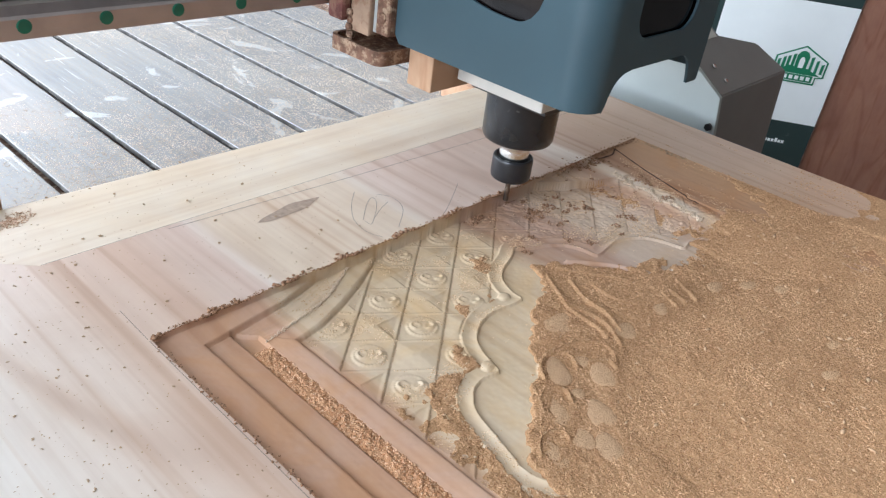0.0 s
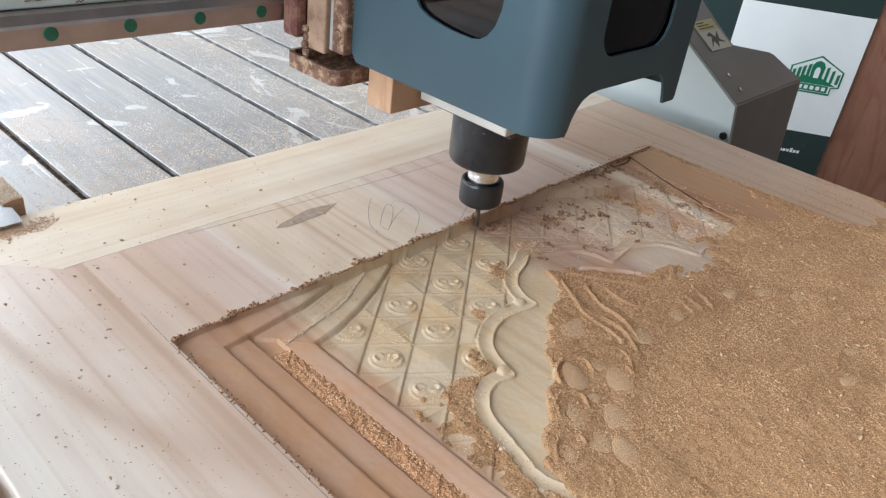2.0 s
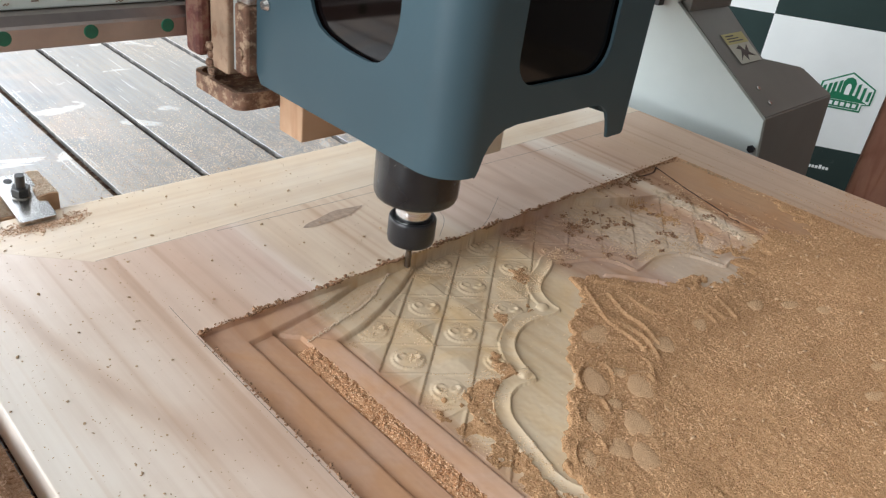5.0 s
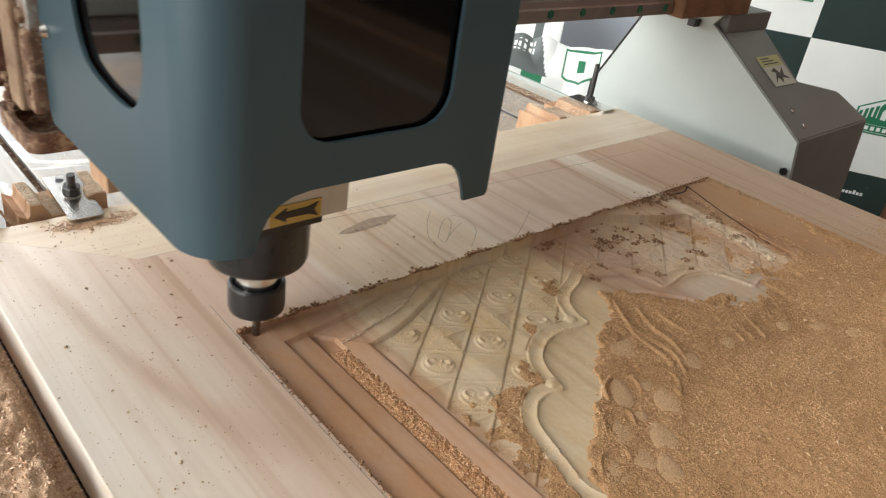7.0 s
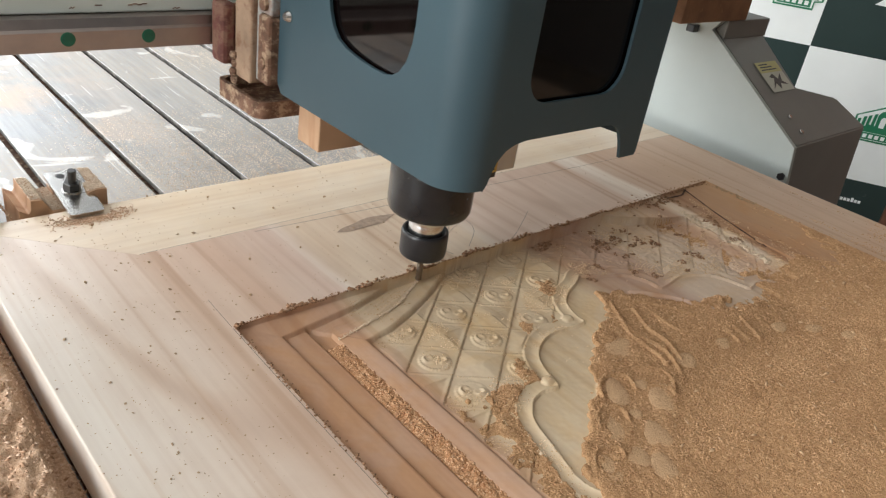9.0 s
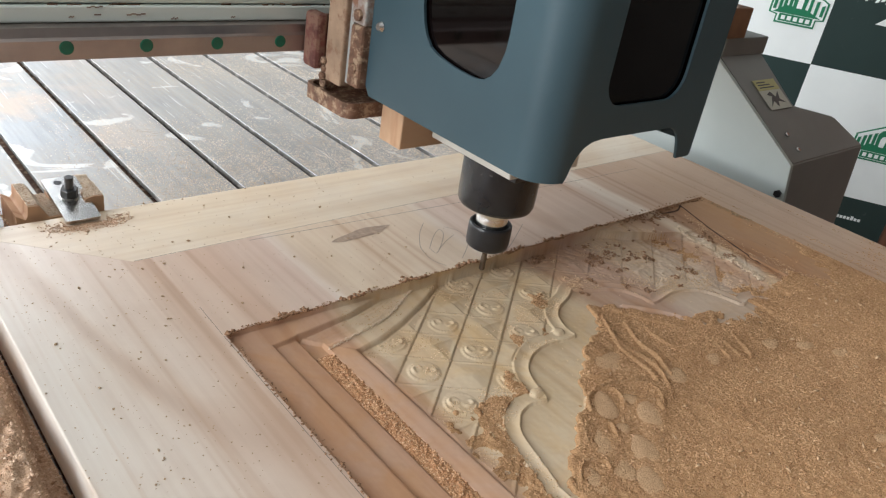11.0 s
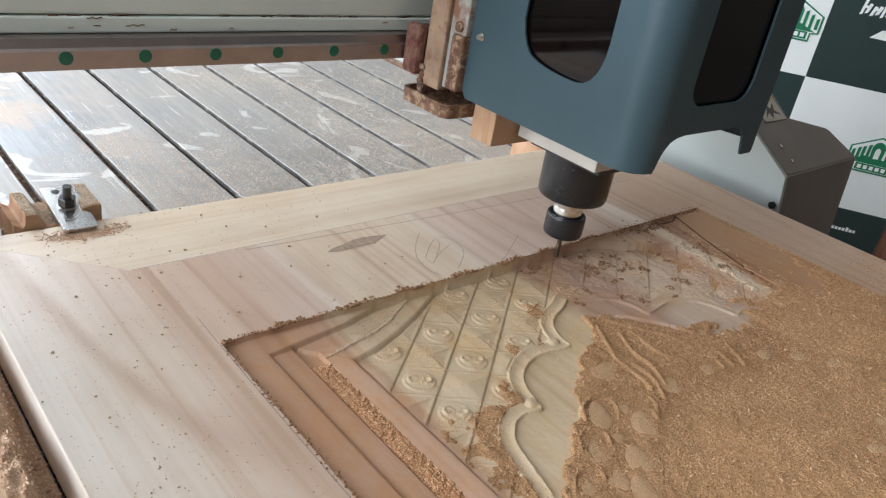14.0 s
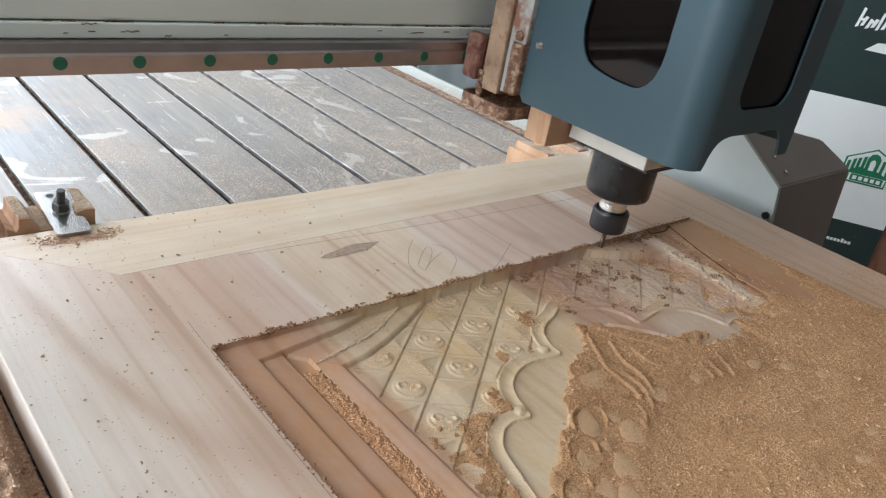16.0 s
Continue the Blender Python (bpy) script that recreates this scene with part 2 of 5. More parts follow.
    nt.links.new(me.outputs["Result"], b.inputs["Metallic"])
    bump(nt, b, sp.outputs["Fac"], 0.35, 0.0008)
    return m


M_BED = alu_bed()


def dust_mat(name, a, b_, c):
    m, nt, b = mat(name, 0.95)
    v = coords(nt)
    g = noise_tex(nt, v, 520, 4, 0.75)
    col = ramp(nt, g, [(0.32, a), (0.5, b_), (0.68, c)])
    big = noise_tex(nt, v, 22, 5, 0.6)
    shade = ramp(nt, big, [(0.3, (0.88, 0.86, 0.84)), (0.7, (1.0, 1.0, 1.0))])
    col = mix(nt, 0.8, col, shade, "MULTIPLY")
    nt.links.new(col, b.inputs["Base Color"])
    b.inputs["Specular IOR Level"].default_value = 0.15
    bump(nt, b, g, 0.9, 0.0016)
    return m


M_DUST = dust_mat("wood_dust", (0.37, 0.20, 0.095), (0.52, 0.305, 0.155), (0.64, 0.41, 0.23))
M_ORANGE = dust_mat("orange_wood_dust", (0.48, 0.235, 0.11), (0.64, 0.35, 0.185), (0.76, 0.48, 0.29))


def grain_mat(name, stops):
    """Loose grains, each with a tone of its own."""
    m, nt, b = mat(name, 0.95)
    g = nt.nodes.new("ShaderNodeNewGeometry")
    tone = ramp(nt, g.outputs["Random Per Island"], stops)
    drift = ramp(nt, noise_tex(nt, coords(nt, (1.0, 1.9, 1.0), 0.5), 17, 5, 0.65, 0.5), [(0.34, (0.78, 0.73, 0.69)), (0.5, (1.02, 1.01, 1.01)), (0.66, (1.20, 1.23, 1.28))])
    nt.links.new(mix(nt, 1.0, tone, drift, "MULTIPLY"), b.inputs["Base Color"])
    b.inputs["Specular IOR Level"].default_value = 0.15
    return m


M_GRAIN = grain_mat("dust_grains", [(0.0, (0.27, 0.14, 0.065)), (0.12, (0.38, 0.21, 0.105)), (0.3, (0.49, 0.285, 0.145)), (0.75, (0.58, 0.355, 0.19)), (1.0, (0.68, 0.45, 0.265))])
M_LGRAIN = grain_mat("lattice_grains", [(0.0, (0.50, 0.32, 0.17)), (0.4, (0.62, 0.43, 0.26)), (1.0, (0.74, 0.57, 0.39))])
M_OGRAIN = grain_mat("orange_grains", [(0.0, (0.46, 0.215, 0.095)), (0.5, (0.65, 0.37, 0.20)), (1.0, (0.80, 0.56, 0.36))])
M_HGRAIN = grain_mat("heap_grains", [(0.0, (0.42, 0.25, 0.15)), (0.4, (0.64, 0.43, 0.29)), (1.0, (0.82, 0.64, 0.49))])
M_TGRAIN = grain_mat("grey_tan_grains", [(0.0, (0.56, 0.45, 0.34)), (0.5, (0.70, 0.58, 0.45)), (1.0, (0.80, 0.70, 0.58))])
M_HEAP = dust_mat("coarse_sawdust", (0.44, 0.26, 0.16), (0.64, 0.43, 0.29), (0.76, 0.56, 0.41))
M_CRUMB = plain("brown_wood_crumbs", (0.34, 0.185, 0.10), 0.9, 0, 0.5, 300, 0.3)
M_CRUMB2 = plain("pale_wood_crumbs", (0.52, 0.36, 0.22), 0.9, 0, 0.4, 300, 0.3)


# ---------------- mesh helpers ----------------
def solid(name, bm, material, parent=None, label="", smooth=False):
    me = bpy.data.meshes.new(name)
    bm.normal_update()
    bm.to_mesh(me)
    bm.free()
    me.materials.append(material)
    if smooth:
        for p in me.polygons:
            p.use_smooth = True
    ob = new(name, me)
    if parent:
        ob.parent = parent
    if label:
        ob["label"] = label
    return ob


part = solid


def thing(name, label, category, at=(0, 0, 0), group="", kind=""):
    ob = new(name)
    ob.location = at
    ob.empty_display_size = 0.05
    return tagged(ob, label, category, group, kind)


def box(bm, x0, x1, y0, y1, z0, z1, bev=0.0, seg=2):
    r = bmesh.ops.create_cube(bm, size=1)
    bmesh.ops.transform(bm, verts=r["verts"], matrix=Matrix.Translation(((x0 + x1) / 2, (y0 + y1) / 2, (z0 + z1) / 2)) @ Matrix.Diagonal((x1 - x0, y1 - y0, z1 - z0, 1)))
    if bev:
        es = list({e for v in r["verts"] for e in v.link_edges})
        bmesh.ops.bevel(bm, geom=es, offset=bev, segments=seg, affect="EDGES", profile=0.5)
    return bm


def boxes(*rows, bev=0.0):
    bm = bmesh.new()
    for r in rows:
        box(bm, *r, bev=bev)
    return bm


def lathe(rings, n=32, centre=(0, 0)):
    """A turned body from (radius, height) pairs, closed at both ends."""
    bm = bmesh.new()
    loops = []
    for r, z in rings:
        loops.append([bm.verts.new((centre[0] + r * math.cos(2 * math.pi * k / n), centre[1] + r * math.sin(2 * math.pi * k / n), z)) for k in range(n)])
    for a, b in zip(loops, loops[1:]):
        for k in range(n):
            bm.faces.new((a[k], a[(k + 1) % n], b[(k + 1) % n], b[k]))
    bm.faces.new(loops[0][::-1])
    bm.faces.new(loops[-1])
    bmesh.ops.recalc_face_normals(bm, faces=bm.faces)
    return bm


def prism(poly, axis, a, b, bev=0.0):
    """A flat polygon given in the two other axes, pushed from a to b along axis."""
    def p3(u, v, w):
        return {"x": (w, u, v), "y": (u, w, v), "z": (u, v, w)}[axis]
    bm = bmesh.new()
    lo = [bm.verts.new(p3(u, v, a)) for u, v in poly]
    hi = [bm.verts.new(p3(u, v, b)) for u, v in poly]
    n = len(poly)
    bm.faces.new(lo)
    bm.faces.new(hi[::-1])
    for k in range(n):
        bm.faces.new((lo[k], hi[k], hi[(k + 1) % n], lo[(k + 1) % n]))
    bmesh.ops.recalc_face_normals(bm, faces=bm.faces)
    if bev:
        bmesh.ops.bevel(bm, geom=list(bm.edges), offset=bev, segments=2, affect="EDGES", profile=0.5)
    return bm


def sheet(name, xs, ys, zs, material, parent=None, label="", keep=None):
    """A relief: heights zs[j, i] over the grid xs, ys; keep leaves out faces."""
    nx, ny = len(xs), len(ys)
    co = np.empty((ny, nx, 3), np.float32)
    co[..., 0], co[..., 1], co[..., 2] = xs[None, :], ys[:, None], zs
    idx = np.arange(nx * ny).reshape(ny, nx)
    q = np.stack([idx[:-1, :-1], idx[:-1, 1:], idx[1:, 1:], idx[1:, :-1]], -1)
    q = q[keep] if keep is not None else q.reshape(-1, 4)
    q = q.reshape(-1, 4)
    used = np.unique(q)
    back = np.zeros(nx * ny, np.int32)
    back[used] = np.arange(len(used))
    me = bpy.data.meshes.new(name)
    me.vertices.add(len(used))
    me.vertices.foreach_set("co", co.reshape(-1, 3)[used].ravel())
    me.loops.add(len(q) * 4)
    me.loops.foreach_set("vertex_index", back[q].ravel().astype(np.int32))
    me.polygons.add(len(q))
    me.polygons.foreach_set("loop_start", np.arange(0, len(q) * 4, 4, dtype=np.int32))
    me.polygons.foreach_set("use_smooth", np.ones(len(q), bool))
    me.update(calc_edges=True)
    me.materials.append(material)
    ob = new(name, me)
    if parent:
        ob.parent = parent
    if label:
        ob["label"] = label
    return ob


def value_noise(x, y, cell, seed):
    """Smooth random field between 0 and 1."""
    rng = np.random.RandomState(seed)
    g = rng.rand(256, 256)
    u, v = x / cell, y / cell
    i, j = np.floor(u).astype(int), np.floor(v).astype(int)
    fu, fv = u - i, v - j
    fu, fv = fu * fu * (3 - 2 * fu), fv * fv * (3 - 2 * fv)
    a, b = g[j % 256, i % 256], g[j % 256, (i + 1) % 256]
    c, d = g[(j + 1) % 256, i % 256], g[(j + 1) % 256, (i + 1) % 256]
    return (a * (1 - fu) + b * fu) * (1 - fv) + (c * (1 - fu) + d * fu) * fv


def smooth(x, a, b):
    t = np.clip((x - a) / (b - a), 0, 1)
    return t * t * (3 - 2 * t)


# ---------------- room ----------------
M_WALL = plain("dusty_plaster", (0.17, 0.155, 0.14), 0.9, 0, 0.15, 3, 0.2)
M_FLOOR = plain("dusty_concrete", (0.30, 0.26, 0.21), 0.9, 0, 0.3, 4, 0.3, ((0.45, 0.33, 0.21), 0.45, 9))
M_CEIL = plain("whitewashed_ceiling", (0.6, 0.6, 0.58), 0.9, 0, 0.1, 3, 0.1)
WALLH = 4.0
tagged(solid("floor", boxes((-3.2, 4.2, -3.2, 3.0, -0.1, 0.0)), M_FLOOR), "grey concrete workshop floor strewn with sawdust", "floor", kind="structure")
tagged(solid("ceiling", boxes((-3.2, 4.2, -3.2, 3.0, WALLH, WALLH + 0.1)), M_CEIL), "plain whitewashed workshop ceiling", "ceiling", kind="structure")


def wall(name, rows):
    tagged(solid(name, boxes(*rows), M_WALL), "plain dusty plaster workshop wall", "wall", kind="structure")


wall("wall_west", [(-3.2, -3.0, -3.2, -0.5, 0, WALLH), (-3.2, -3.0, 2.6, 3.0, 0, WALLH), (-3.2, -3.0, -0.5, 2.6, 0, 0.82), (-3.2, -3.0, -0.5, 2.6, 3.5, WALLH)])
wall("wall_north", [(-3.0, -2.3, 2.8, 3.0, 0, WALLH), (0.75, 4.2, 2.8, 3.0, 0, WALLH), (-2.3, 0.75, 2.8, 3.0, 0, 0.85), (-2.3, 0.75, 2.8, 3.0, 3.65, WALLH)])
# unseen wall, added without openings to keep light off the hood front
wall("unseen_wall_south", [(-3.0, 4.2, -3.2, -3.0, 0, WALLH)])
wall("wall_east", [(4.0, 4.2, -3.0, 2.8, 0, WALLH)])


# ---------------- banner screen beyond the machine ----------------
M_FLEXW = plain("white_flex_vinyl", (0.84, 0.87, 0.86), 0.45, 0, 0.06, 6, 0.05)
M_FLEXD = plain("dark_green_flex_vinyl", (0.024, 0.044, 0.042), 0.42, 0, 0.15, 6, 0.05, ((0.10, 0.12, 0.12), 0.3, 40))
M_LOGO = plain("printed_green", (0.02, 0.19, 0.095), 0.45, 0, 0.05, 6, 0.02)
M_BROWN = wood("red_brown_board", ((0.24, 0.11, 0.075), (0.29, 0.14, 0.095), (0.33, 0.165, 0.11)), "Y", None, 0.5)
PHI = radians(33)
# the screen's own frame: u along it towards the viewer's side, v up
BX = Matrix.Translation((2.1, 0.535, 0.0)) @ Matrix(((-math.sin(PHI), -math.cos(PHI), 0, 0), (math.cos(PHI), -math.sin(PHI), 0, 0), (0, 0, 1, 0), (0, 0, 0, 1)))
CW, CH, BOT = 0.316, 0.3035, 0.573


def emblem(b, cx, cz, w, h):
    """House-shaped printed mark: outline, arch between slanted strokes, ground and a lettered foot."""
    def shape(pts, a, c, m, name, up, label=""):
        return part(name, prism([(cx + u * w, cz + v * h) for u, v in pts], "y", a, c), m, up, label)
    house = [(-1.0, -0.55), (-0.72, -0.62), (-0.72, -1.0), (0.72, -1.0), (0.72, -0.62), (1.0, -0.55), (1.0, 0.30), (0.0, 1.0), (-1.0, 0.30)]
    o = shape(house, 0.0, 0.001, M_LOGO, "emblem", b, "green printed house-shaped emblem")
    shape([(u * 0.93, v * 0.91) for u, v in house], 0.001, 0.0015, M_FLEXW, "emblem_field", o)
    shape([(-0.86, -0.50), (0.86, -0.50), (0.45, -0.10), (-0.30, -0.18)], 0.0015, 0.002, M_LOGO, "emblem_ground", o)
    shape([(-0.60, -0.88), (0.60, -0.88), (0.60, -0.52), (-0.60, -0.52)], 0.0015, 0.002, M_LOGO, "emblem_foot", o)
    arch = [(-0.22, -0.2), (0.22, -0.2), (0.24, 0.45), (0.15, 0.66), (0.0, 0.74), (-0.15, 0.66), (-0.24, 0.45)]
    shape(arch, 0.002, 0.0025, M_LOGO, "emblem_arch", o)
    shape([(u * 0.42, v * 0.62 - 0.05) for u, v in arch], 0.0025, 0.003, M_FLEXW, "arch_opening", o)
    for u, top in ((-0.82, 0.16), (-0.60, 0.32), (-0.38, 0.46), (0.32, 0.50), (0.50, 0.38), (0.66, 0.28), (0.84, 0.14)):
        shape([(u - 0.055, -0.36), (u + 0.055, -0.36), (u + 0.055, top - 0.03), (u - 0.055, top + 0.03)], 0.002, 0.0025, M_LOGO, "letter_bar", o)
    for u in (-0.44, -0.22, 0.0, 0.22, 0.44):
        shape([(u - 0.07, -0.80), (u + 0.07, -0.80), (u + 0.07, -0.60), (u - 0.07, -0.60)], 0.002, 0.0025, M_FLEXW, "letter_bar", o)


def banner():
    b = thing("checkered_banner", "hanging vinyl banner in white and dark green checks", "banner")
    b.matrix_world = BX
    for i in range(2):
        for j in range(-2, 5):
            white = (i + j) % 2 == 0
            z0 = BOT + j * CH
            if z0 < 0.01:
                z0, z1 = 0.01, BOT + j * CH + CH
            else:
                z1 = z0 + CH
            part("check_panel", boxes((i * CW, (i + 1) * CW, -0.004, 0.0, z0, z1)), M_FLEXW if white else M_FLEXD, b)
            cx, cz = i * CW + CW * (0.285 if i == 0 else 0.225), BOT + j * CH + CH * (0.50 if i == 0 else 0.42)
            if white and j > -2:
                emblem(b, cx, cz, CW * 0.204, CH * 0.158)
            elif i == 0:
                low = BOT + j * CH + CH * 0.806
                for k in range(7):
                    part("print_bar", boxes((i * CW + 0.061 + k * 0.0088, i * CW + 0.0675 + k * 0.0088, 0.0, 0.001, low, low + (0.0075 if k != 2 else 0.011))), M_FLEXW, b)
                if j >= 1:
                    # slanted brush strokes and a leaf below them
                    for k, (du, tall, wide) in enumerate(((0.0, 0.030, 0.007), (0.014, 0.024, 0.007), (0.026, 0.040, 0.006), (0.036, 0.020, 0.008), (0.048, 0.022, 0.007), (0.060, 0.022, 0.007), (0.071, 0.044, 0.006))):
                        u0, v0 = i * CW + 0.176 + du, BOT + j * CH + 0.166 + 0.004 * (k % 2)
                        part("brush_stroke", prism([(u0, v0), (u0 + wide, v0 - 0.002), (u0 + wide - 0.006, v0 + tall), (u0 - 0.006, v0 + tall - 0.002)], "y", 0.0, 0.001), M_FLEXW, b)
                        if k in (0, 3, 5):
                            part("brush_stroke", boxes((u0 - 0.002, u0 + 0.014, 0.001, 0.0018, v0 + tall - 0.012, v0 + tall - 0.006)), M_FLEXW, b)
                    leaf = [(i * CW + 0.212, 0.118), (i * CW + 0.190, 0.138), (i * CW + 0.160, 0.142), (i * CW + 0.135, 0.128), (i * CW + 0.160, 0.117)]
                    part("leaf_emblem", prism([(u, BOT + j * CH + v) for u, v in leaf], "y", 0.0, 0.001), M_FLEXW, b)
    return b


banner()
tagged(solid("wooden_partition", boxes((-1.2, -0.006, -0.03, -0.008, 0.0, 2.6)), M_BROWN), "plain red-brown wooden partition board beside the banner", "partition").matrix_world = BX


def draped(name, foot, width, rise, slope, seed, print_of, label):
    """A printed sheet of vinyl draped over a slanting stack; its rims hang to the floor."""
    nu, nv = 150, 90
    us, vs = np.linspace(0, width, nu + 1), np.linspace(0, rise, nv + 1)
    U, V = np.meshgrid(us, vs)
    Z = V * math.sin(slope) * (1 - 0.20 * U / width) + 0.030 * (value_noise(U, V, 0.13, seed) - 0.5) + 0.014 * (value_noise(U, V, 0.05, seed + 1) - 0.5) + 0.020 * np.abs(value_noise(U * 2, V, 0.11, seed + 2) - 0.5)
    Z[0, :] = Z[-1, :] = 0.003 - foot[2]
    Z[:, 0] = Z[:, -1] = 0.003 - foot[2]
    o = sheet(name, us, vs * math.cos(slope), Z, M_FLEXW)
    for m in (M_FLEXG, M_LOGO):
        o.data.materials.append(m)
    jj, ii = np.divmod(np.arange(nu * nv), nu)
    o.data.polygons.foreach_set("material_index", print_of((ii + 0.5) / nu, (jj + 0.5) / nv).astype(np.int32))
    o.matrix_world = Matrix.Translation(foot) @ Matrix.Rotation(radians(-51.7), 4, "Z")
    return tagged(o, label, "banner", "banners thrown down behind the machine")


def print_front(a, b):
    """Dark field at one end, a green tab, and a house-shaped outline on the white."""
    dark = (a < 0.64 - 0.12 * (b - 0.5)) & (b > 0.50)
    strokes = dark & (b > 0.76) & (b < 0.93) & (a > 0.40) & (a < 0.56) & (np.sin(a * 260) > -0.2) & (np.sin(b * 60 + a * 40) > -0.5)
    green = (a > 0.52) & (a < 0.62) & (b > 0.26) & (b <= 0.50)
    hx, hy = np.abs(a - 0.79) / 0.085, (b - 0.70) / 0.24
    size = np.maximum(np.maximum(hx, hy), -hy * 0.9 + 0.55 * hx)
    line = ((size > 0.88) & (size < 1.0)) | ((hx < 0.16) & (np.abs(hy) < 0.40))
    return np.where(strokes, 0, np.where(dark, 1, np.where(green | line, 2, 0)))


M_FLEXG = plain("grey_printed_vinyl", (0.13, 0.15, 0.15), 0.45, 0, 0.15, 6, 0.05)
draped("draped_banner", (1.24, 1.49, 0.60), 0.56, 0.235, radians(48), 91, print_front, "printed white vinyl banner with a grey field draped behind the machine")
draped("draped_banner", (1.42, 1.66, 0.70), 0.40, 0.30, radians(42), 97, lambda a, b: np.where((a > 0.80) & (a < 0.86), 1, 0), "plain white vinyl banner draped behind the machine")
M_SLAB = plain("blue_grey_board", (0.42, 0.46, 0.52), 0.6, 0, 0.06, 5, 0.05)
tagged(solid("leaning_board", boxes((0, 0.62, 0, 0.02, 0.0, 1.05)), M_SLAB), "plain blue-grey board leaning behind the gantry", "board").matrix_world = pose(1.93, 1.62, 0, -6, 0, -51.7)


# ---------------- machine table ----------------
def slotted_table():
    t = thing("slotted_table", "aluminium T-slot machine table dusted with fine sawdust", "machine table")
    y0, y1 = -1.5, 1.75
    hw = PITCH / 2 - 0.0045
    for k in range(-9, 9):
        cx = SLOT0 + PITCH * (k + 0.5)
        if cx + hw > 1.09:
            break
        prof = [(-hw, BED - 0.0005), (-hw + 0.0007, BED), (hw - 0.0007, BED), (hw, BED - 0.0005), (hw, BED - 0.006), (hw - 0.007, BED - 0.006), (hw - 0.007, BED - 0.016), (-hw + 0.007, BED - 0.016), (-hw + 0.007, BED - 0.006), (-hw, BED - 0.006)]
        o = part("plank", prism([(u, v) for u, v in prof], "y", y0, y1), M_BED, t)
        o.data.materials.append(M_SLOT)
        # side and lower faces take the dark colour that stands in for slot shade
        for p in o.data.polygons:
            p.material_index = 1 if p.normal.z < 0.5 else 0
        o.location.x = cx
    part("bed_plate", boxes((-0.78, 1.085, y0, y1, BED - 0.05, BED - 0.017)), M_RUST, t, "dull dusty plate under the slots")
    part("edge_strip", boxes((1.087, 1.094, y0, y1, BED - 0.05, BED + 0.002)), M_COLUMN, t, "off-white painted side strip")
    for x in (-0.7, 1.0):
        for y in (-1.4, 1.6):
            part("leg", boxes((x - 0.05, x + 0.05, y - 0.05, y + 0.05, 0.0, BED - 0.05), bev=0.004), M_COLUMN, t)
    return t


slotted_table()


# ---------------- gantry ----------------
SCUFFS = [(0.220, 0.015, 1.0466), (0.1765, 0.004, 1.0450), (0.256, 0.006, 1.0432), (0.309, 0.004, 1.0440), (0.190, 0.012, 1.0525), (0.52, 0.010, 1.047)]


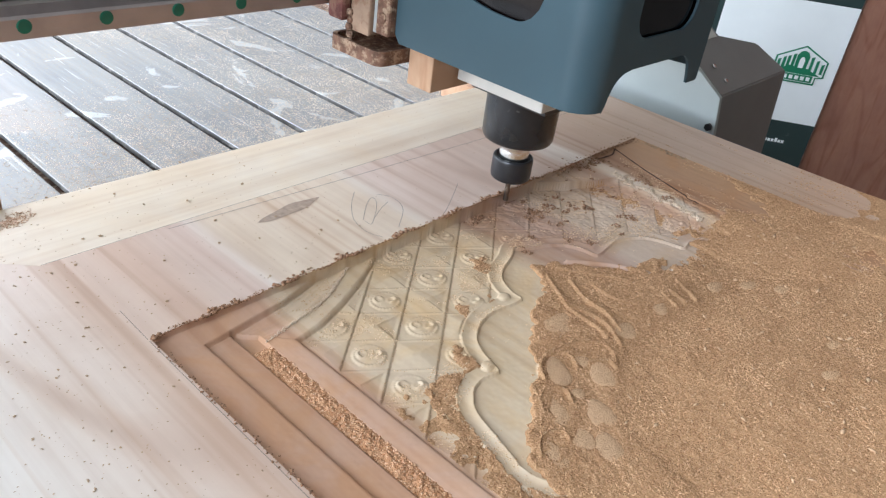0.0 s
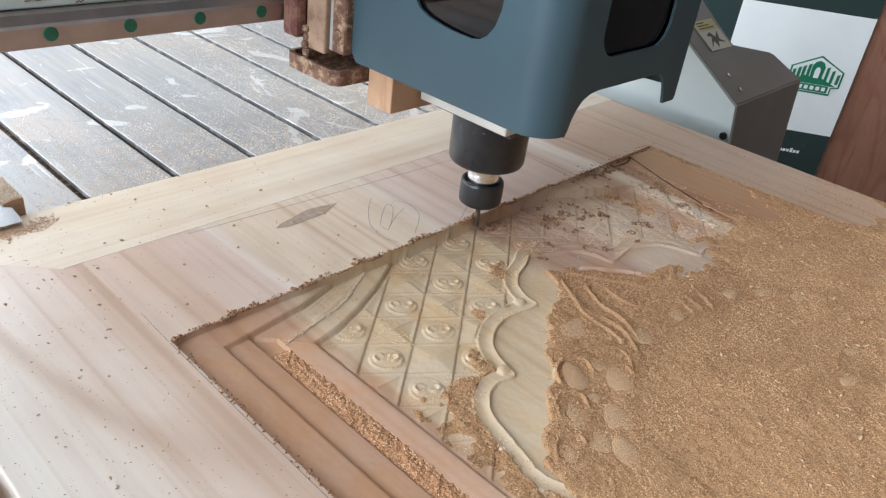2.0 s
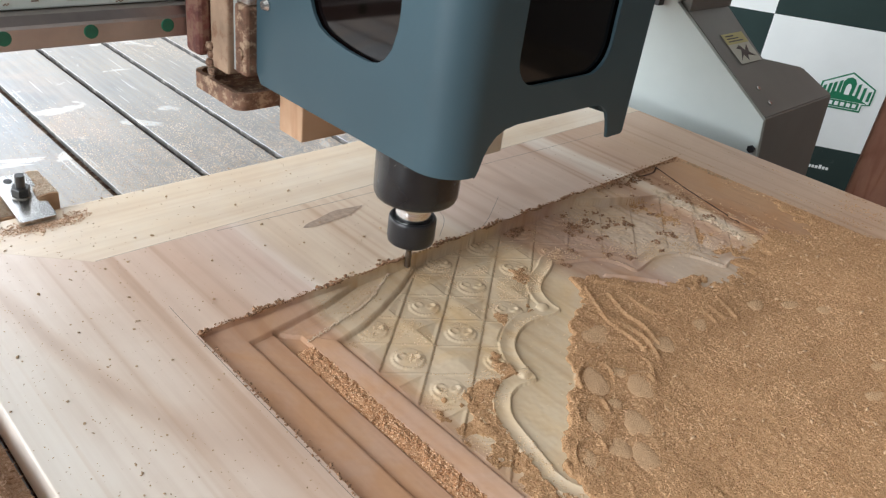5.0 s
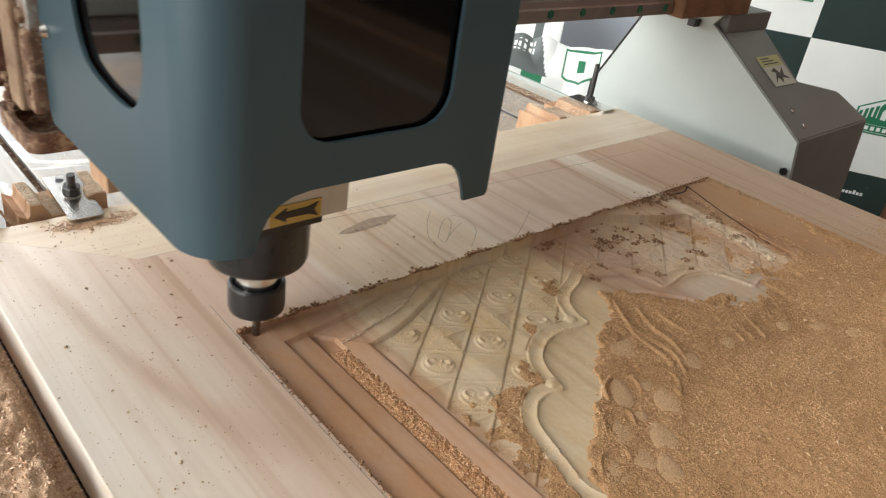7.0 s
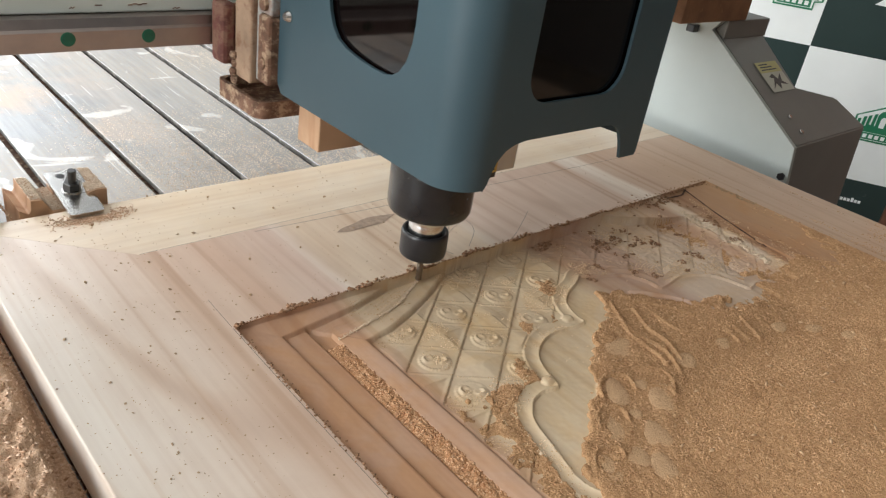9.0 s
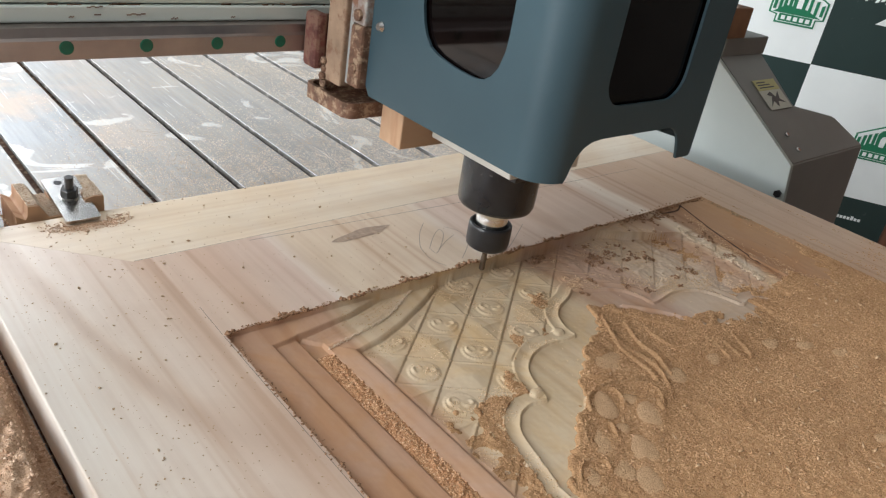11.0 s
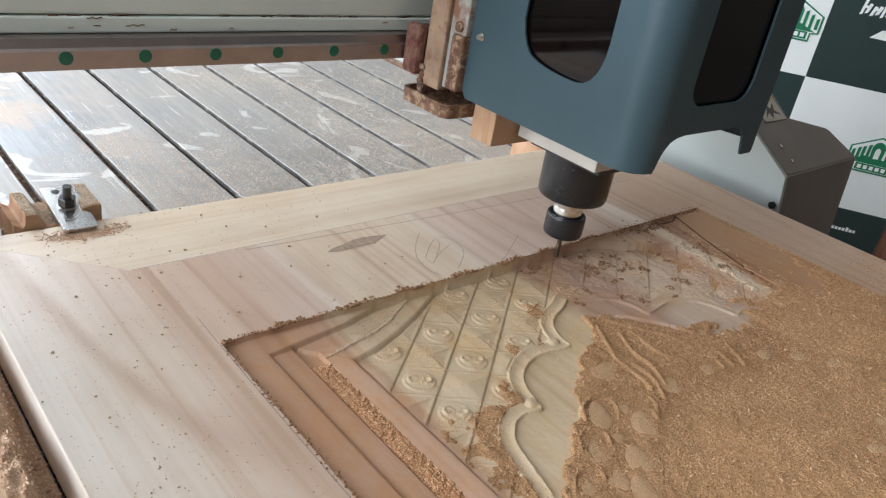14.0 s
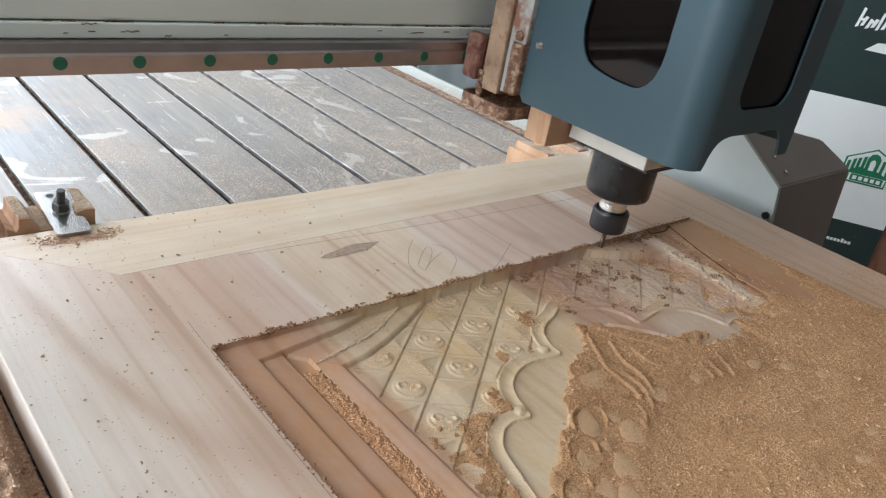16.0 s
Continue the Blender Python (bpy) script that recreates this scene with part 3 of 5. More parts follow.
def gantry():
    g = thing("gantry", "pale green router gantry beam with a steel guide rail", "gantry")
    part("beam_lip", boxes((-1.2, 1.12, 0.630, 0.80, 1.041, 1.0535), bev=0.0015), M_CREAM, g)
    part("beam", boxes((-1.2, 1.12, 0.6325, 0.80, 1.0545, 1.36), bev=0.003), M_CREAM, g)
    rg = random.Random(3)
    for k in range(70):
        x, w = rg.uniform(-0.1, 0.65), rg.uniform(0.002, 0.011)
        z = 1.0541 + rg.gauss(0, 0.0004) if k < 58 else rg.uniform(1.044, 1.051)
        y = 0.6322 if k < 58 else 0.6297
        part("paint_chip", boxes((x, x + w, y, y + 0.0006, z - rg.uniform(0.0002, 0.0008), z + rg.uniform(0.0002, 0.0008))), M_RUST, g)
    for x, w, z in SCUFFS:
        for q in range(4):
            part("scuff", boxes((x + w * q / 4 + 0.0002, x + w * (q + 1) / 4, 0.6294, 0.6300, z + 0.0007 * (q % 2) - 0.0004, z + 0.0007 * (q % 2) + 0.0004)), M_RUST, g)
    rail = part("guide_rail", prism([(0.6125, 1.0175), (0.6325, 1.0175), (0.6325, 1.0405), (0.6175, 1.0405), (0.6145, 1.034), (0.6125, 1.032)], "x", -1.2, 0.968), M_STEEL, g, "steel guide rail with green plugged bolt holes")
    part("rail_seat", boxes((-1.2, 1.12, 0.633, 0.78, 1.0185, 1.0405)), M_CREAM, g)
    for k in range(-18, 14):
        x = 0.1686 + 0.06 * k
        o = part("bolt_plug", lathe([(0.0053, 0.0), (0.0053, 0.0006), (0.0046, 0.001)], 20), M_GREEN, rail)
        o.matrix_basis = Matrix.Translation((x, 0.6126, 1.0268)) @ pose(0, 0, 0, 90, 0, 0)
    part("end_block", boxes((0.970, 1.155, 0.596, 0.70, 1.014, 1.06), bev=0.002), M_ENDB, g, "dark orange-brown end block")
    # side frame standing at the table's edge
    side = [(0.40, 0.0), (0.85, 0.0), (0.815, 0.70), (0.812, 0.846), (0.803, 0.862), (0.742, 0.98), (0.742, 1.017), (0.601, 1.017), (0.617, 0.996), (0.434, 0.872), (0.426, 0.818)]
    part("side_frame", prism(side, "x", 1.100, 1.1085, 0.0008), M_COLUMN, g, "off-white painted steel side frame")
    # thin black strip following the frame's slanted edge
    edge_outline = [(0.7425, 1.017), (0.7425, 0.980), (0.8035, 0.862), (0.8125, 0.846), (0.8155, 0.70), (0.8180, 0.70), (0.8150, 0.8465), (0.8058, 0.8635), (0.7450, 0.981), (0.7450, 1.017)]
    part("dark_edge", prism(edge_outline, "x", 1.099, 1.1095), M_BLACK, g, "thin black strip along the side frame's edge")
    cover = bmesh.new()
    k = 0.672
    pts = [(1.109, 0.640, 1.012), (1.245, 0.640, 1.012), (1.226, 0.514, 0.926), (1.333, 0.487, 0.907), (1.362, 0.436, 0.872), (1.109, 0.436, 0.872),
           (1.109, 0.430, 0.60), (1.40, 0.430, 0.60)]
    vs = [cover.verts.new(p) for p in pts]
    back = [cover.verts.new((p[0], p[1] + 0.16, p[2] - 0.02)) for p in pts]
    front = [(0, 1, 2, 5), (2, 3, 4, 5), (5, 4, 7, 6)]
    for f in front:
        cover.faces.new([vs[i] for i in f])
        cover.faces.new([back[i] for i in f][::-1])
    for a, b in ((0, 1), (1, 2), (2, 3), (3, 4), (4, 7), (7, 6), (6, 5), (5, 0)):
        cover.faces.new((vs[a], vs[b], back[b], back[a]))
    bmesh.ops.recalc_face_normals(cover, faces=cover.faces)
    bmesh.ops.bevel(cover, geom=list(cover.edges), offset=0.0022, segments=2, affect="EDGES")
    cv = part("leg_cover", cover, M_COVER, g, "dark grey bent sheet-metal cover with rust stains")
    part("cover_bracket", boxes((1.112, 1.243, 0.600, 0.668, 0.985, 1.0135), bev=0.002), M_COVER, g, "dark grey bracket above the cover")
    m_lab = plain("warning_sticker", (0.55, 0.55, 0.48), 0.5, 0, 0.08, 20, 0.02)
    m_yel = plain("sticker_yellow", (0.52, 0.48, 0.22), 0.5, 0, 0.08, 20, 0.02)
    up = math.atan(k)
    fr = Matrix.Translation((1.182, 0.5355, 0.9412)) @ Matrix.Rotation(up, 4, "X")
    lab = part("sticker", boxes((-0.034, 0.034, -0.028, 0.028, 0.0005, 0.0012)), m_lab, cv, "yellow and white warning sticker")
    lab.matrix_basis = fr
    o = part("sticker_band", boxes((-0.034, 0.034, 0.008, 0.028, 0.0012, 0.0016)), m_yel, lab)
    for i in range(3):
        part("print_bar", boxes((-0.026, 0.02 - 0.01 * i, 0.012 + 0.005 * i, 0.014 + 0.005 * i, 0.0017, 0.002)), M_BLACK, lab)
    zig = [(-0.025, -0.022), (-0.006, -0.004), (-0.018, 0.0), (-0.004, 0.005), (0.004, -0.006), (0.02, 0.004), (0.012, -0.01), (0.024, -0.018), (0.004, -0.014), (-0.004, -0.024), (-0.008, -0.012)]
    part("pictogram", prism(zig, "z", 0.0013, 0.0017), M_BLACK, lab)
    for x, y, z in ((1.148, 0.452, 0.884), (1.145, 0.475, 0.90)):
        part("screw", lathe([(0.004, 0.0), (0.004, 0.002), (0.0025, 0.003)], 12), M_BRIGHT, cv).matrix_basis = Matrix.Translation((x, y, z)) @ Matrix.Rotation(up, 4, "X")
    for y, z in ((0.716, 1.006), (0.646, 0.992)):
        part("rubber_stop", boxes((1.085, 1.1, y - 0.007, y + 0.007, z - 0.006, z + 0.006), bev=0.0015), M_BLACK, g)
    part("foot_bolt", lathe([(0.006, 0), (0.006, 0.004)], 6), M_BLACK, g).matrix_basis = Matrix.Translation((1.1, 0.437, 0.826)) @ pose(0, 0, 0, 0, -90, 0)
    return g


gantry()


# ---------------- spindle head (moves along the beam) ----------------
YS = 0.453


def rounded(cx, cz, hw, hh, r, n=6):
    pts = []
    for sx, sz, a0 in ((1, 1, 0), (-1, 1, 90), (-1, -1, 180), (1, -1, 270)):
        for k in range(n + 1):
            a = radians(a0 + 90 * k / n)
            pts.append((cx + sx * (hw - r) + r * math.cos(a), cz + sz * (hh - r) + r * math.sin(a)))
    return pts


def panel_with_hole(outer, hole, to3, th, flip):
    """A plate between an outline and a hole, with thickness, laid by to3(u, v, depth)."""
    bm = bmesh.new()
    rings = []
    for poly in (outer, hole):
        vs = [bm.verts.new(to3(u, v, 0.0)) for u, v in poly]
        es = [bm.edges.new((vs[k], vs[(k + 1) % len(vs)])) for k in range(len(vs))]
        rings.append((vs, es))
    bmesh.ops.triangle_fill(bm, use_beauty=True, use_dissolve=False, edges=[e for _, es in rings for e in es])
    faces = list(bm.faces)
    # drop faces inside the hole
    ext = bmesh.ops.extrude_face_region(bm, geom=faces)
    d = Vector(to3(0, 0, th)) - Vector(to3(0, 0, 0))
    bmesh.ops.translate(bm, verts=[e for e in ext["geom"] if isinstance(e, bmesh.types.BMVert)], vec=d)
    bmesh.ops.recalc_face_normals(bm, faces=bm.faces)
    return bm


def spindle_head():
    h = thing("spindle_head", "blue-grey hooded router spindle on a rusty carriage", "router spindle")
    lx, rx, z0, z1, r, th = -0.105, 0.092, 0.999, 1.36, 0.0275, 0.0025
    f, b = 0.3245 - YS, 0.538 - YS
    # cheek towards the window, with its opening
    hole = [(u - YS, v) for u, v in ((0.378, 1.094), (0.379, 1.082), (0.383, 1.069), (0.389, 1.061), (0.396, 1.0565), (0.404, 1.0548), (0.416, 1.0550), (0.428, 1.0558), (0.440, 1.0575), (0.450, 1.0595),
                                     (0.459, 1.063), (0.466, 1.070), (0.4705, 1.079), (0.474, 1.092), (0.474, 1.215), (0.468, 1.235), (0.452, 1.245), (0.400, 1.245), (0.384, 1.235), (0.378, 1.215))]
    cheek = [(b - 0.006, z0), (f + r, z0), (f + r, z1), (b, z1), (b, z0 + 0.008)]
    part("hood_cheek", panel_with_hole(cheek, hole, lambda u, v, d: (lx + d, u, v), th, False), M_BLUE, h)
    part("hood_cheek", prism([(b, z0), (f + 0.003, z0 + 0.012), (f + 0.003, z1), (b, z1)], "x", rx - th, rx), M_BLUE, h)
    # front with an arched lower edge
    arch = [(lx + r, z0), (-0.0765, z0 - 0.001), (-0.0735, z0 + 0.004), (-0.071, z0 + 0.012), (-0.067, z0 + 0.0195), (-0.061, z0 + 0.0255), (-0.053, z0 + 0.029), (-0.042, z0 + 0.0305), (0.044, z0 + 0.030),
            (0.051, z0 + 0.0292), (0.0575, z0 + 0.0265), (0.0625, z0 + 0.022), (0.0665, z0 + 0.015), (0.0695, z0 + 0.007), (0.0715, z0), (0.090, z0), (rx, z0 + 0.002), (rx, z1), (lx + r, z1)]
    hole2 = rounded(-0.001, 1.155, 0.050, 0.101, 0.021)
    part("hood_front", panel_with_hole(arch, hole2, lambda u, v, d: (u, f + d, v), th, True), M_BLUE, h)
    # rounded fold between cheek and front
    fold = bmesh.new()
    n = 28
    rows = []
    for rr in (r, r - th):
        rows.append([[fold.verts.new((lx + r + rr * math.cos(math.pi + math.pi / 2 * k / n), f + r + rr * math.sin(math.pi + math.pi / 2 * k / n), z)) for k in range(n + 1)] for z in (z0, z1)])
    for k in range(n):
        fold.faces.new((rows[0][0][k], rows[0][0][k + 1], rows[0][1][k + 1], rows[0][1][k]))
        fold.faces.new((rows[1][0][k], rows[1][1][k], rows[1][1][k + 1], rows[1][0][k + 1]))
        fold.faces.new((rows[0][0][k], rows[1][0][k], rows[1][0][k + 1], rows[0][0][k + 1]))
        fold.faces.new((rows[0][1][k], rows[0][1][k + 1], rows[1][1][k + 1], rows[1][1][k]))
    bmesh.ops.recalc_face_normals(fold, faces=fold.faces)
    for q in fold.faces:
        if abs(q.normal.z) > 0.5:
            for ed in q.edges:
                ed.smooth = False
    bend = part("hood_fold", fold, M_BLUE, h, smooth=True)
    for p in bend.data.polygons:
        p.use_smooth = abs(p.normal.z) < 0.5
    part("hood_top", boxes((lx, rx, f, b, z1, z1 + th)), M_BLUE, h)
    part("window_pane", boxes((lx + 0.004, lx + 0.006, 0.37 - YS, 0.482 - YS, 1.048, 1.253)), M_ACRYLIC, h, "smoked dark acrylic window")
    part("window_pane", boxes((-0.058, 0.056, f + 0.004, f + 0.006, 1.047, 1.263)), M_ACRYLIC, h, "smoked dark acrylic window")
    # spindle: casing, shaft, nut, cutter
    part("spindle_casing", lathe([(0.030, 0.9105), (0.0335, 0.9108), (0.0355, 0.9120), (0.0368, 0.9150), (0.0372, 0.922), (0.0375, 0.965), (0.0375, 1.30)], 56), M_SPINDLE, h, "scuffed black spindle casing", True)
    part("shaft_collar", lathe([(0.0150, 0.884), (0.0157, 0.8865), (0.0157, 0.8985), (0.0152, 0.900), (0.0160, 0.9015), (0.0160, 0.9115)], 40), M_BRIGHT, h, "bright turned steel collar", True)
    part("collet_nut", lathe([(0.0150, 0.8650), (0.0185, 0.8652), (0.0206, 0.8668), (0.0213, 0.8700), (0.0214, 0.8745), (0.0214, 0.8870), (0.0211, 0.8895), (0.0203, 0.8906), (0.0190, 0.8906), (0.0180, 0.8895), (0.0178, 0.8860), (0.0150, 0.8855)], 48), M_BLACK, h, "black collet nut", True)
    part("cutter", lathe([(0.0016, 0.8365), (0.0030, 0.8380), (0.0026, 0.8440), (0.0031, 0.8490), (0.0026, 0.8540), (0.0031, 0.8590), (0.0031, 0.868)], 16), M_BIT, h, "brown carbide cutter")
    part("clamp_block", boxes((-0.052, 0.036, 0.3965 - YS, 0.50 - YS, 0.9665, 1.04), bev=0.0012), M_CLAMP, h, "pale cast clamp block")
    part("clamp_skirt", boxes((-0.040, 0.018, 0.400 - YS, 0.49 - YS, 0.9605, 0.9665)), M_BLACK, h)
    yl = plain("arrow_sticker", (0.62, 0.42, 0.10), 0.5, 0, 0.1, 30, 0.02)
    st = part("arrow_sticker", boxes((-0.024, 0.014, 0.3958 - YS, 0.3964 - YS, 0.9675, 0.9815)), yl, h, "yellow sticker with a black arrow")
    part("arrow", prism([(u - 0.0185, v - 0.0022) for u, v in ((-0.003, 0.9768), (0.006, 0.9718), (0.006, 0.9745), (0.022, 0.9742), (0.030, 0.9715), (0.027, 0.9768), (0.030, 0.982), (0.022, 0.9794), (0.006, 0.9791), (0.006, 0.9818))], "y", 0.3953 - YS, 0.3957 - YS), M_BLACK, st)
    # carriage behind the hood
    part("slide_block", boxes((-0.085, 0.05, 0.504 - YS, 0.536 - YS, 0.956, 1.05), bev=0.0012), M_BLOCKWOOD, h, "tan timber packing block")
    part("carriage_plate", boxes((-0.112, 0.088, 0.5385 - YS, 0.556 - YS, 1.058, 1.38), bev=0.0015), M_CARR, h, "chipped grey carriage plate with rust stains")
    part("carriage_foot", boxes((-0.114, 0.088, 0.5385 - YS, 0.5562 - YS, 1.003, 1.0575), bev=0.003), M_RUST, h, "dust-caked rusty carriage foot")
    part("carriage_web", boxes((-0.1105, 0.088, 0.5565 - YS, 0.562 - YS, 1.003, 1.38)), M_CARR, h, "grey edge of a plate between the carriage parts")
    part("bearing_plate", boxes((-0.116, 0.08, 0.5625 - YS, 0.589 - YS, 0.998, 1.38), bev=0.002), M_TANP, h, "brown dusty bearing plate")
    part("bearing_block", boxes((-0.112, 0.07, 0.5895 - YS, 0.6115 - YS, 1.008, 1.052), bev=0.002), M_RUST, h)
    part("wiper", boxes((-0.126, -0.1125, 0.590 - YS, 0.6118 - YS, 1.006, 1.056), bev=0.004), M_RED, h, "dusty red rail wiper")
    for z in (1.020, 1.066, 1.11):
        part("bolt_head", lathe([(0.0050, 0), (0.0050, 0.003), (0.0034, 0.0036)], 16), M_RUST, h).matrix_basis = Matrix.Translation((-0.1122, 0.547 - YS, z)) @ pose(0, 0, 0, 0, -90, 0)
    for z in (1.062, 1.25):
        part("cheek_screw", lathe([(0.0046, 0), (0.0046, 0.0015), (0.003, 0.0045)], 16), M_BRIGHT, h).matrix_basis = Matrix.Translation((lx, 0.5235 - YS, z)) @ pose(0, 0, 0, 0, -90, 0)
    # shallow drip tray under the carriage
    tray = panel_with_hole(rounded(-0.062, 0.578 - YS, 0.058, 0.037, 0.010), rounded(-0.062, 0.578 - YS, 0.054, 0.033, 0.008), lambda u, v, d: (u, v, 0.975 + d), 0.014, False)
    part("drip_tray", tray, M_RUST, h, "rusty shallow tray under the carriage")
    part("tray_floor", boxes((-0.115, -0.010, 0.546 - YS, 0.610 - YS, 0.9755, 0.9775)), M_RUST, h)
    for q in range(5):
        part("chain_link", lathe([(0.0035, 0.984 + 0.007 * q), (0.0045, 0.987 + 0.007 * q), (0.0035, 0.990 + 0.007 * q)], 10, (-0.116 + 0.0015 * (q % 2), 0.589 - YS)), M_RUST, h)
    return h


HEAD = spindle_head()


# ---------------- door under the cutter ----------------
SERP_HALF = [(0.3470, 0.0500), (0.3470, 0.1200), (0.3550, 0.1500), (0.3810, 0.1720), (0.3570, 0.1860), (0.3490, 0.2050), (0.3518, 0.2178), (0.3558, 0.2318), (0.3608, 0.2488), (0.3648, 0.2618), (0.3728, 0.2728), (0.3838, 0.2808), (0.3968, 0.2833), (0.4118, 0.2808),
             (0.4163, 0.2908), (0.4188, 0.2998), (0.4233, 0.3098), (0.4298, 0.3188), (0.4398, 0.3258), (0.4518, 0.3313), (0.4658, 0.3338), (0.4808, 0.3323), (0.5038, 0.3303), (0.5068, 0.3428), (0.5103, 0.3528), (0.5168, 0.3628), (0.5292, 0.3718), (0.5504, 0.3798), (0.5660, 0.3885)]
PETALS = [(0.501, 0.289, 0.017, 0.012, 0.2), (0.450, 0.252, 0.0165, 0.0085, 0.9), (0.476, 0.227, 0.0145, 0.010, 0.9), (0.411, 0.224, 0.0165, 0.0082, 1.0), (0.436, 0.203, 0.0145, 0.010, 1.0),
          (0.476, 0.246, 0.0062, 0.0055, 0.0), (0.441, 0.226, 0.0055, 0.005, 0.0), (0.542, 0.245, 0.011, 0.0085, 0.4), (0.597, 0.242, 0.010, 0.0065, 0.2), (0.677, 0.226, 0.010, 0.0062, 0.0),
          (0.708, 0.205, 0.0105, 0.006, -0.2), (0.729, 0.179, 0.0105, 0.0055, -0.2), (0.404, 0.197, 0.010, 0.0085, 0.6), (0.412, 0.181, 0.0145, 0.009, 0.9), (0.374, 0.199, 0.0155, 0.008, 1.0), (0.671, 0.109, 0.012, 0.006, -0.3), (0.621, 0.096, 0.011, 0.006, -0.3)]
STEMS = [[(0.433, 0.252), (0.440, 0.262), (0.453, 0.268), (0.467, 0.266), (0.473, 0.257), (0.466, 0.244)], [(0.403, 0.232), (0.411, 0.241), (0.422, 0.245), (0.431, 0.242), (0.435, 0.234), (0.429, 0.224)],
         [(0.458, 0.270), (0.475, 0.268), (0.490, 0.263), (0.501, 0.256), (0.508, 0.245), (0.502, 0.232), (0.490, 0.223)], [(0.545, 0.320), (0.532, 0.300), (0.536, 0.278), (0.533, 0.257), (0.519, 0.236)],
         [(0.554, 0.340), (0.539, 0.316), (0.526, 0.293), (0.525, 0.270), (0.519, 0.250)], [(0.478, 0.241), (0.488, 0.237), (0.493, 0.231), (0.489, 0.222)], [(0.566, 0.322), (0.552, 0.294), (0.549, 0.270), (0.536, 0.247)],
         [(0.621, 0.256), (0.613, 0.234)], [(0.632, 0.253), (0.625, 0.231)], [(0.652, 0.256), (0.645, 0.240), (0.637, 0.226)], [(0.670, 0.268), (0.683, 0.253), (0.696, 0.240)], [(0.466, 0.285), (0.475, 0.279), (0.487, 0.276)],
         [(0.366, 0.206), (0.376, 0.215), (0.388, 0.217), (0.397, 0.210), (0.394, 0.202)], [(0.592, 0.343), (0.615, 0.322), (0.632, 0.300), (0.640, 0.281)], [(0.572, 0.340), (0.590, 0.318), (0.606, 0.296), (0.612, 0.278)], [(0.578, 0.306), (0.574, 0.280), (0.584, 0.258)]]


def inside_and_distance(x, y, poly):
    d2 = np.full(x.shape, 9.0)
    ins = np.zeros(x.shape, bool)
    for (ax, ay), (bx, by) in zip(poly, poly[1:] + poly[:1]):
        ex, ey = bx - ax, by - ay
        t = np.clip(((x - ax) * ex + (y - ay) * ey) / (ex * ex + ey * ey + 1e-12), 0, 1)
        d2 = np.minimum(d2, (x - ax - t * ex) ** 2 + (y - ay - t * ey) ** 2)
        if ay != by:
            ins ^= ((ay > y) != (by > y)) & (x < (bx - ax) * (y - ay) / (by - ay) + ax)
    return ins, np.sqrt(d2)


def curve(pts, n=5):
    """A smooth run through the given corners."""
    out = []
    for k in range(len(pts) - 1):
        p0, p1, p2, p3 = (Vector(pts[max(0, min(len(pts) - 1, k + q))]) for q in (-1, 0, 1, 2))
        for i in range(n):
            t = i / n
            out.append(tuple(0.5 * (2 * p1 + (p2 - p0) * t + (2 * p0 - 5 * p1 + 4 * p2 - p3) * t * t + (3 * p1 - p0 - 3 * p2 + p3) * t ** 3)))
    return out + [tuple(pts[-1])]


